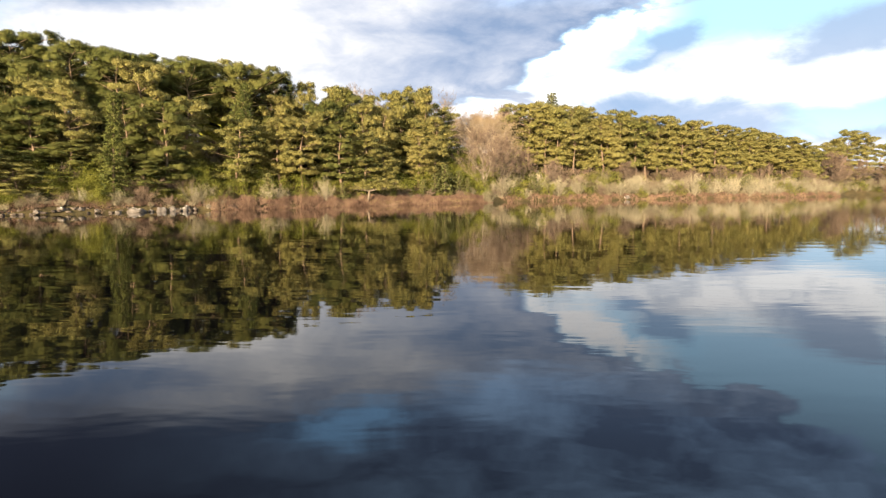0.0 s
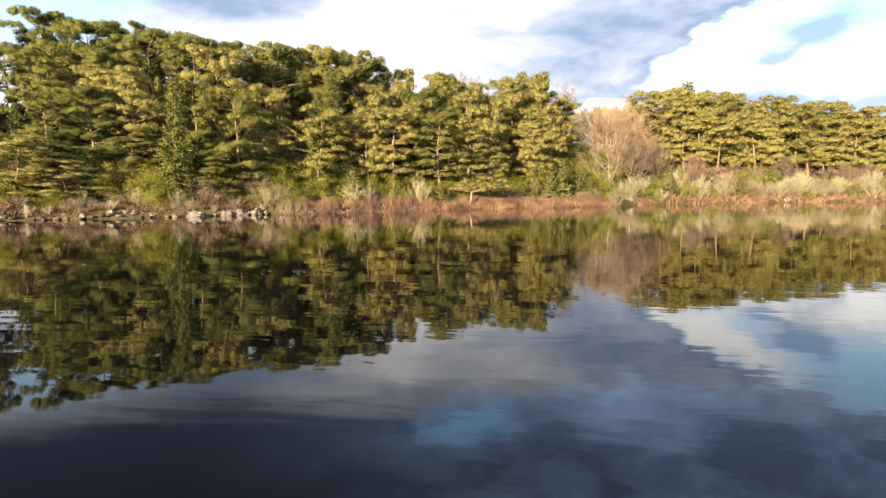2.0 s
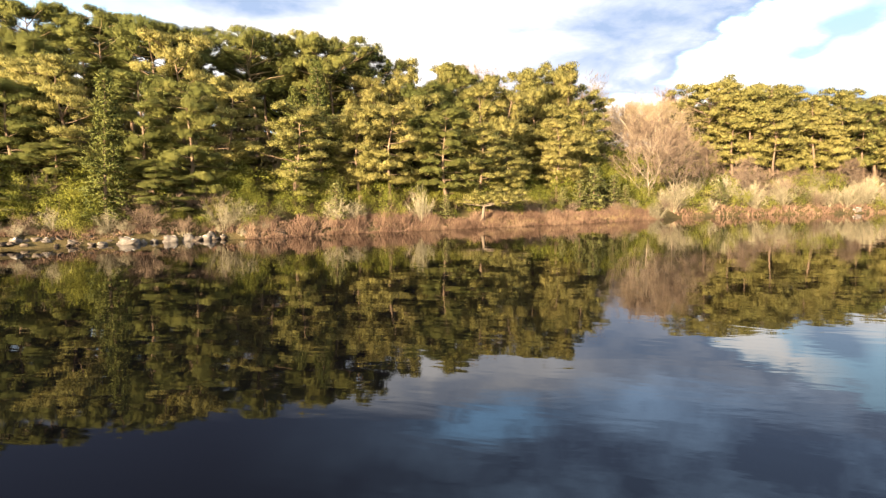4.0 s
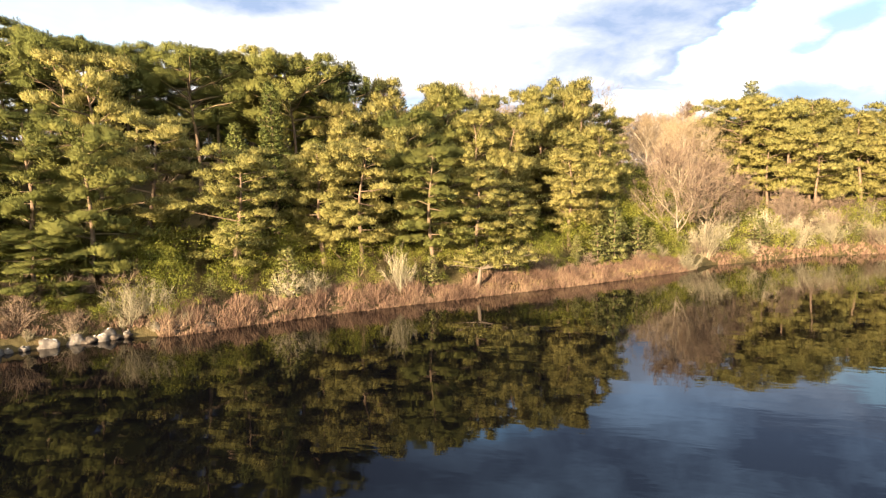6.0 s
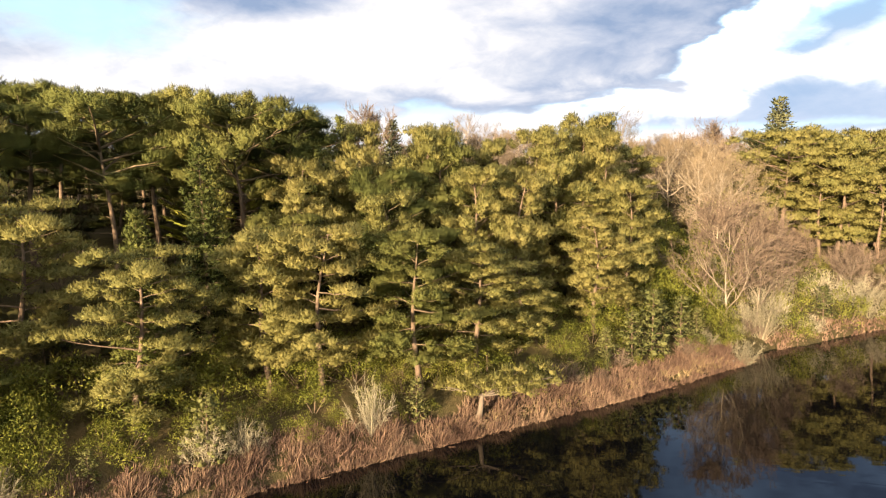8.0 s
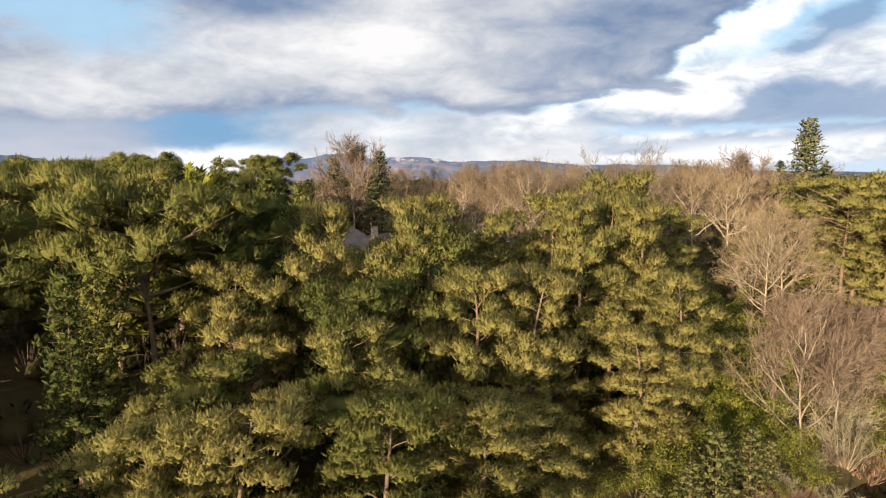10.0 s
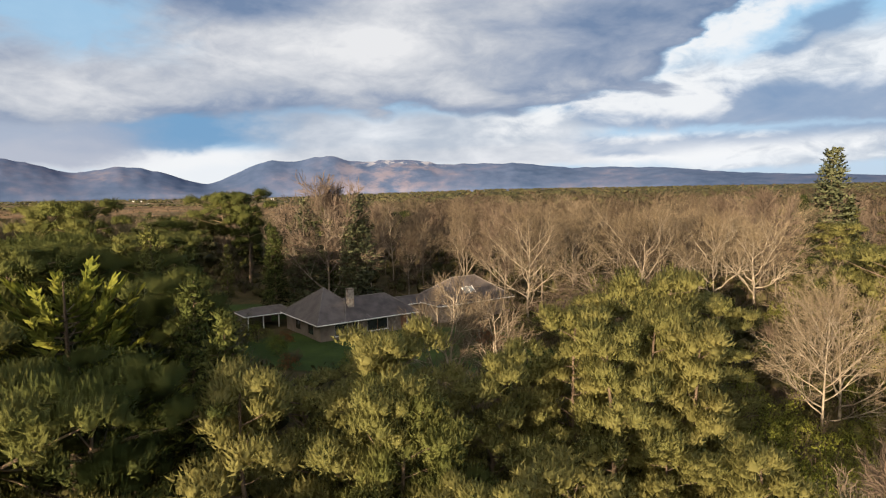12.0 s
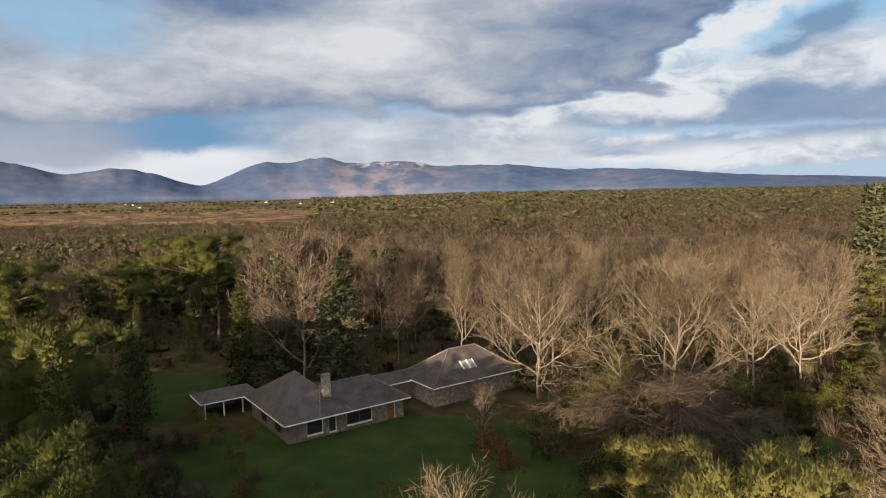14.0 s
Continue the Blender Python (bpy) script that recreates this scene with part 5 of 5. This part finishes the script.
def hip_roof(x0, x1, y0, y1, z0, ridge_y, ra, rb, z1, along_x=True):
    """A hipped roof of slate with its ridge, hip caps and a pale fascia along the eaves."""
    e = [(x0, y0, z0), (x1, y0, z0), (x1, y1, z0), (x0, y1, z0)]
    a, b = (ra, ridge_y, z1), (rb, ridge_y, z1)
    low = [(x, y, z - 0.12) for x, y, z in e]
    v = e + [a, b] + low
    point = abs(rb - ra) < 0.05
    faces = [(0, 1, 5, 4), (1, 2, 5), (2, 3, 4, 5), (3, 0, 4), (6, 9, 8, 7), (0, 6, 7, 1), (1, 7, 8, 2), (2, 8, 9, 3), (3, 9, 6, 0)]
    if point:
        v = e + [a] + low
        faces = [(0, 1, 4), (1, 2, 4), (2, 3, 4), (3, 0, 4), (5, 8, 7, 6), (0, 5, 6, 1), (1, 6, 7, 2), (2, 7, 8, 3), (3, 8, 5, 0)]
    roof = part("roof", mesh("roof", v, faces, M_SLATE), house)
    lines = [(e[0], a), (e[3], a), (e[1], b), (e[2], b)] + ([] if point else [(a, b)])
    for p, q in lines:
        p, q = np.array(p) + [0, 0, 0.02], np.array(q) + [0, 0, 0.02]
        part("ridge_cap", mesh("ridge_cap", *tube(np.array([p, (p + q) / 2, q]), [0.085] * 3, 6), M_RIDGE, smooth=True), roof, "pale clay ridge capping")
    for (xa, ya, _), (xb, yb, _) in zip(e, e[1:] + e[:1]):
        g = np.array([(xa, ya, z0 - 0.06), (xb, yb, z0 - 0.06)])
        part("gutter", mesh("gutter", *tube(g, [0.075, 0.075], 6), M_TRIM, smooth=True), roof, "white gutter")
    return roof


M_RIDGE = surface("ridge_clay", [(0.2, (0.09, 0.078, 0.072)), (0.8, (0.17, 0.15, 0.14))], 1.5, 0.8)
hip_roof(0, 8.4, 0, 13.4, 2.5, 6.7, 4.1, 4.1, 6.5)
hip_roof(4.2, 16.3, 0.004, 7.4, 2.504, 3.7, 6.0, 12.5, 5.2)
hip_roof(20, 35, 0.3, 9.0, 2.7, 4.6, 25.5, 30.0, 6.2)
hip_roof(13.5, 24.0, 5.6, 9.4, 2.6, 7.5, 14.0, 23.5, 3.6)
hip_roof(-5.0, 2.5, 14.5, 19.5, 2.1, 17.0, -3.0, 1.5, 2.9)
# walls, front row by row
for x0, x1, mt in ((0.7, 2.9, M_RENDER), (4.9, 5.6, M_STONE), (6.6, 7.9, M_STONE), (11.3, 13.4, M_STONE), (14.5, 15.7, M_STONE)):
    box("wall", x0, x1, 0.7, 1.0, -0.3, 2.42, mt, house)
box("wall", 2.9, 4.9, 0.7, 1.0, -0.3, 0.5, M_RENDER, house)
box("wall", 5.6, 6.6, 0.7, 1.0, -0.3, 0.3, M_RENDER, house)
box("wall", 7.9, 11.3, 0.7, 1.0, -0.3, 0.55, M_STONE, house)
for x0, x1, z0 in ((2.9, 4.9, 0.5), (5.6, 6.6, 0.3), (7.9, 11.3, 0.55)):
    win = box("window", x0 + 0.07, x1 - 0.07, 0.86, 0.89, z0 + 0.07, 2.3, M_GLASS, house, "dark glazing")
    box("window_frame", x0, x0 + 0.07, 0.8, 0.93, z0, 2.38, M_TRIM, win)
    box("window_frame", x1 - 0.07, x1, 0.8, 0.93, z0, 2.38, M_TRIM, win)
    box("window_frame", x0 + 0.07, x1 - 0.07, 0.8, 0.93, 2.3, 2.38, M_TRIM, win)
    box("window_sill", x0, x1, 0.55, 0.93, z0 - 0.02, z0 + 0.06, M_TRIM, win, "white sill")
    if x1 - x0 > 3:
        box("window_frame", (x0 + x1) / 2 - 0.03, (x0 + x1) / 2 + 0.03, 0.8, 0.93, z0 + 0.07, 2.3, M_WOOD, win)
door = box("door", 13.4, 14.5, 0.8, 0.86, -0.1, 2.2, M_WOOD, house, "brown timber door")
box("door_frame", 14.42, 14.5, 0.74, 0.79, -0.1, 2.2, M_TRIM, door)
box("wall", 0.7, 1.0, 1.0, 12.7, -0.3, 2.42, M_RENDER, house)
box("wall", 15.4, 15.7, 1.0, 6.8, -0.3, 2.42, M_STONE, house)
box("wall", 1.0, 7.7, 12.4, 12.7, -0.3, 2.42, M_RENDER, house)
box("wall", 7.4, 15.4, 6.5, 6.8, -0.3, 2.42, M_RENDER, house)
for y0 in (3.0, 7.5):
    box("window", 0.66, 0.69, y0, y0 + 1.6, 0.7, 2.1, M_GLASS, house, "dark glazing")
box("wall", 20.6, 34.4, 0.9, 1.2, -0.3, 2.62, M_STONE, house)
box("wall", 20.6, 20.9, 1.2, 8.4, -0.3, 2.62, M_STONE, house)
box("wall", 34.1, 34.4, 1.2, 8.4, -0.3, 2.62, M_STONE, house)
box("wall", 15.7, 20.6, 6.2, 6.4, -0.3, 2.52, M_RENDER, house)
box("wall", -4.6, -4.4, 14.9, 19.1, -0.3, 2.02, M_RENDER, house)
box("wall", -4.4, 0.6, 18.9, 19.1, -0.3, 2.02, M_RENDER, house)
for x0 in (-4.5, -2.2, 0.2):
    box("post", x0, x0 + 0.14, 14.8, 14.94, -0.3, 2.02, M_TRIM, house, "pale carport post")
chimney = box("chimney", 5.75, 6.65, 2.1, 2.9, 2.8, 6.55, M_STONE, house, "stone chimney stack")
box("chimney_cap", 5.68, 6.72, 2.03, 2.97, 6.55, 6.7, M_STONE, chimney)
for x0 in (26.0, 27.15):
    ang = math.degrees(math.atan2(3.5, 4.3))
    sl = box("skylight", 0, 0.85, 0, 1.35, 0.03, 0.10, M_SKYLIGHT, house, "skylight with pale glass")
    sl.matrix_local = pose(x0, 1.75, 2.7 + (1.75 - 0.3) * 3.5 / 4.3, ang, 0, 0)
    for fx in (-0.07, 0.85):
        box("skylight_frame", fx, fx + 0.07, -0.05, 1.4, 0.0, 0.14, M_TRIM, sl)

# lawn round the house
def lawn(name, cx, cy, rx, ry):
    t = np.linspace(0, 2 * np.pi, 49)[:-1]
    r = np.linspace(0, 1, 9)[1:]
    wob = 1 + 0.10 * np.sin(3 * t + cx) + 0.07 * np.sin(5 * t + cy)
    px = np.concatenate([[cx], (cx + rx * r[:, None] * (np.cos(t) * wob)[None]).ravel()])
    py = np.concatenate([[cy], (cy + ry * r[:, None] * (np.sin(t) * wob)[None]).ravel()])
    v = np.stack([px, py, land_z(px, py) + 0.07], 1)
    f = [(0, 1 + i, 1 + (i + 1) % 48) for i in range(48)]
    for k in range(7):
        for i in range(48):
            a, b = 1 + k * 48, 1 + (k + 1) * 48
            f.append((a + i, b + i, b + (i + 1) % 48, a + (i + 1) % 48))
    return tagged(new(name, mesh(name, v, f, M_LAWN, smooth=True)), "mown green lawn beside the house", "lawn", kind="structure")


lawn("lawn", -34, 184, 23, 13)
lawn("lawn", -69, 202, 11, 11)
lawn("lawn", 10, 200, 6, 5)

# far woods on the plain: too many to count
def far_wood(name, label, material, seed, tall, near, count, evergreen):
    """tall(ahead, aside): height of the growth there, 0 for none; ahead runs along the valley from the shore."""
    rng = np.random.default_rng(seed)
    heap = Heap()
    lo, hi = (128, 720) if near else (640, 2500)
    ahead = np.sqrt(rng.uniform(lo ** 2, hi ** 2, count * 4)) if near else rng.uniform(lo, hi, count * 4)
    aside = ahead * rng.uniform(-0.92, 0.86, count * 4)
    x, y = -15 - 0.19 * ahead + 0.98 * aside, 121 + 0.98 * ahead + 0.19 * aside
    h = tall(ahead, aside) * rng.uniform(0.7, 1.2, len(x))
    ok = (h > 0.5) & (inland(x, y) > 14)
    x, y, h = x[ok][:count], y[ok][:count], h[ok][:count]
    z = land_z(x, y)
    c = np.stack([x, y, z + h * 0.6], 1)
    if evergreen and near:
        for k in range(3):
            o = np.stack([rng.normal(size=len(x)) * 0.24 * h, rng.normal(size=len(x)) * 0.24 * h, rng.uniform(-0.3, 0.16, len(x)) * h], 1)
            tufts(rng, heap, c + o, h * rng.uniform(0.28, 0.5, len(x)), h * rng.uniform(0.2, 0.3, len(x)), 26, 1.3, 0.24, 0.5, 0.5, 0.75, core=0.4)
    elif evergreen:
        tufts(rng, heap, c, h * rng.uniform(0.6, 1.1, len(x)), h * 0.4, 14, 2.0, 0.5, 0.5, 0.5, 0.8, core=0.6)
    else:
        c[:, 2] = z + h * 0.5
        tufts(rng, heap, c, h * rng.uniform(0.24, 0.38, len(x)), h * 0.36, 56 if near else 22, 2.6 if near else 2.8, 0.13 if near else 0.36, 0.45, 0.9, 0.5, 0, 0.9)
    tagged(new(name, heap.mesh(name, material, normals=True)), label, "woodland", kind="stuff")


def mixed(a, b):
    """Where evergreens hold the ground: above nought."""
    return wave(a * 1.3, b, 120, 33) + 0.5 * wave(a * 1.6, b, 45, 34)


def open_left(a, b):
    return b < -0.20 * a


def near_green(a, b):
    scrub = np.where(a < 330, 9.0, np.where(a < 480, 7.0, 5.2))
    return np.where(open_left(a, b), np.where(mixed(a, b) > -0.12, scrub, 0), np.where((a > 330 + 60 * wave(b, a * 0, 150, 35)) & (mixed(a, b) > 0.06), 13.0, 0))


def near_bare(a, b):
    scrub = np.where(a < 330, 9.0, np.where(a < 480, 7.0, 5.0))
    return np.where(open_left(a, b), np.where(mixed(a, b) <= -0.02, scrub, 0), np.where((a < 360 + 60 * wave(b, a * 0, 150, 35)) | (mixed(a, b) < 0.1), 13.0, 0))


def far_green(a, b):
    belt = (np.abs(a - 1230 - 70 * wave(b, a * 0, 300, 36)) < 34) | (np.abs(a - 1620 - 60 * wave(b, a * 0, 260, 37)) < 40) | (np.abs(a - 2010 - 50 * wave(b, a * 0, 400, 46)) < 60)
    hedge = np.abs(a - 960 - 0.12 * b - 35 * wave(b, a * 0, 220, 38)) < 9
    return np.where(open_left(a, b), np.where(belt & (wave(a, b, 110, 39) > -0.3), 8.5, np.where(hedge & (wave(b, a, 90, 40) > 0.1), 3.6, 0)), np.where(mixed(a, b) > 0.05, 11.0, 0))


def far_bare(a, b):
    return np.where(open_left(a, b), np.where((far_green(a, b) > 0) | ((a > 1380) & (wave(a, b, 180, 43) > 0.3)), 7.5, np.where((a < 1250) & (wave(a * 2.0, b, 80, 44) + 0.5 * wave(a, b, 25, 45) > 0.02), 3.6, 0)), np.where(mixed(a, b) < 0.1, 11.0, 0))


far_wood("far_pine_wood", "distant evergreen woodland on the plateau and plain", M_FAR_GREEN, 81, near_green, True, 3400, True)
far_wood("far_bare_wood", "distant leafless brown woodland on the plateau", M_FAR_BARE, 82, near_bare, True, 4800, False)
far_wood("valley_evergreens", "evergreen belts and hedges across the far plain", M_FAR_GREEN, 83, far_green, False, 6500, True)
far_wood("valley_bare_trees", "leafless belts and hedges across the far plain", M_FAR_BARE, 84, far_bare, False, 3800, False)


# white houses far out on the plain
def cottage(w, d, h, rise):
    thing = new("cottage")
    part("wall", mesh("wall", [(sx * w / 2, sy * d / 2, z) for z in (-1, h) for sx, sy in ((-1, -1), (1, -1), (1, 1), (-1, 1))] + [(-w / 2, 0, h + rise), (w / 2, 0, h + rise)],
                      [(0, 1, 5, 4), (1, 2, 6, 5), (2, 3, 7, 6), (3, 0, 4, 7), (4, 7, 8), (5, 9, 6)], M_TRIM), thing)
    e = 0.35
    part("roof", mesh("roof", [(-w / 2 - e, -d / 2 - e, h - 0.2), (w / 2 + e, -d / 2 - e, h - 0.2), (w / 2 + e, 0, h + rise + 0.1), (-w / 2 - e, 0, h + rise + 0.1), (w / 2 + e, d / 2 + e, h - 0.2), (-w / 2 - e, d / 2 + e, h - 0.2)],
                      [(0, 1, 2, 3), (3, 2, 4, 5)], M_SLATE), thing)
    for x in (-w * 0.3, 0, w * 0.3):
        part("window", mesh("window", [(x - 0.6, -d / 2 - 0.03, 1.0), (x + 0.6, -d / 2 - 0.03, 1.0), (x + 0.6, -d / 2 - 0.03, 2.3), (x - 0.6, -d / 2 - 0.03, 2.3)], [(0, 1, 2, 3)], M_GLASS), thing)
    return tagged(thing, "small white-walled house with dark gabled roof", "house", "houses on the far plain")


model = cottage(8.5, 5.5, 3.0, 2.0)
for a, b in ((1510, -700), (1880, -890), (1930, -520), (1760, -380), (1840, -310), (2250, -190), (1490, -1240), (2150, -1040), (1590, 30), (1700, 410), (2000, 550), (1850, 900)):
    x, y = -15 - 0.19 * a + 0.98 * b, 121 + 0.98 * a + 0.19 * b
    copy_thing(model, pose(x, y, float(land_z(x, y)) + (0.5 if b < 0 else 5.0), 0, 0, (a * 7) % 70 - 35))
for o in (*model.children_recursive, model):
    bpy.data.objects.remove(o)

pole = new("utility_pole", mesh("utility_pole", *tube(np.array([(-163, 425, float(land_z(-163, 425)) - 0.3), (-163, 425, 14.0), (-163, 425, 19.5)]), [0.22, 0.18, 0.14], 6), M_PALE, smooth=True))
tagged(pole, "weathered wooden utility pole rising out of the scrub", "utility pole")

for protos in COLUMN.values():   # the patterns themselves go
    for p in protos:
        for o in (*p.children_recursive, p):
            bpy.data.objects.remove(o)
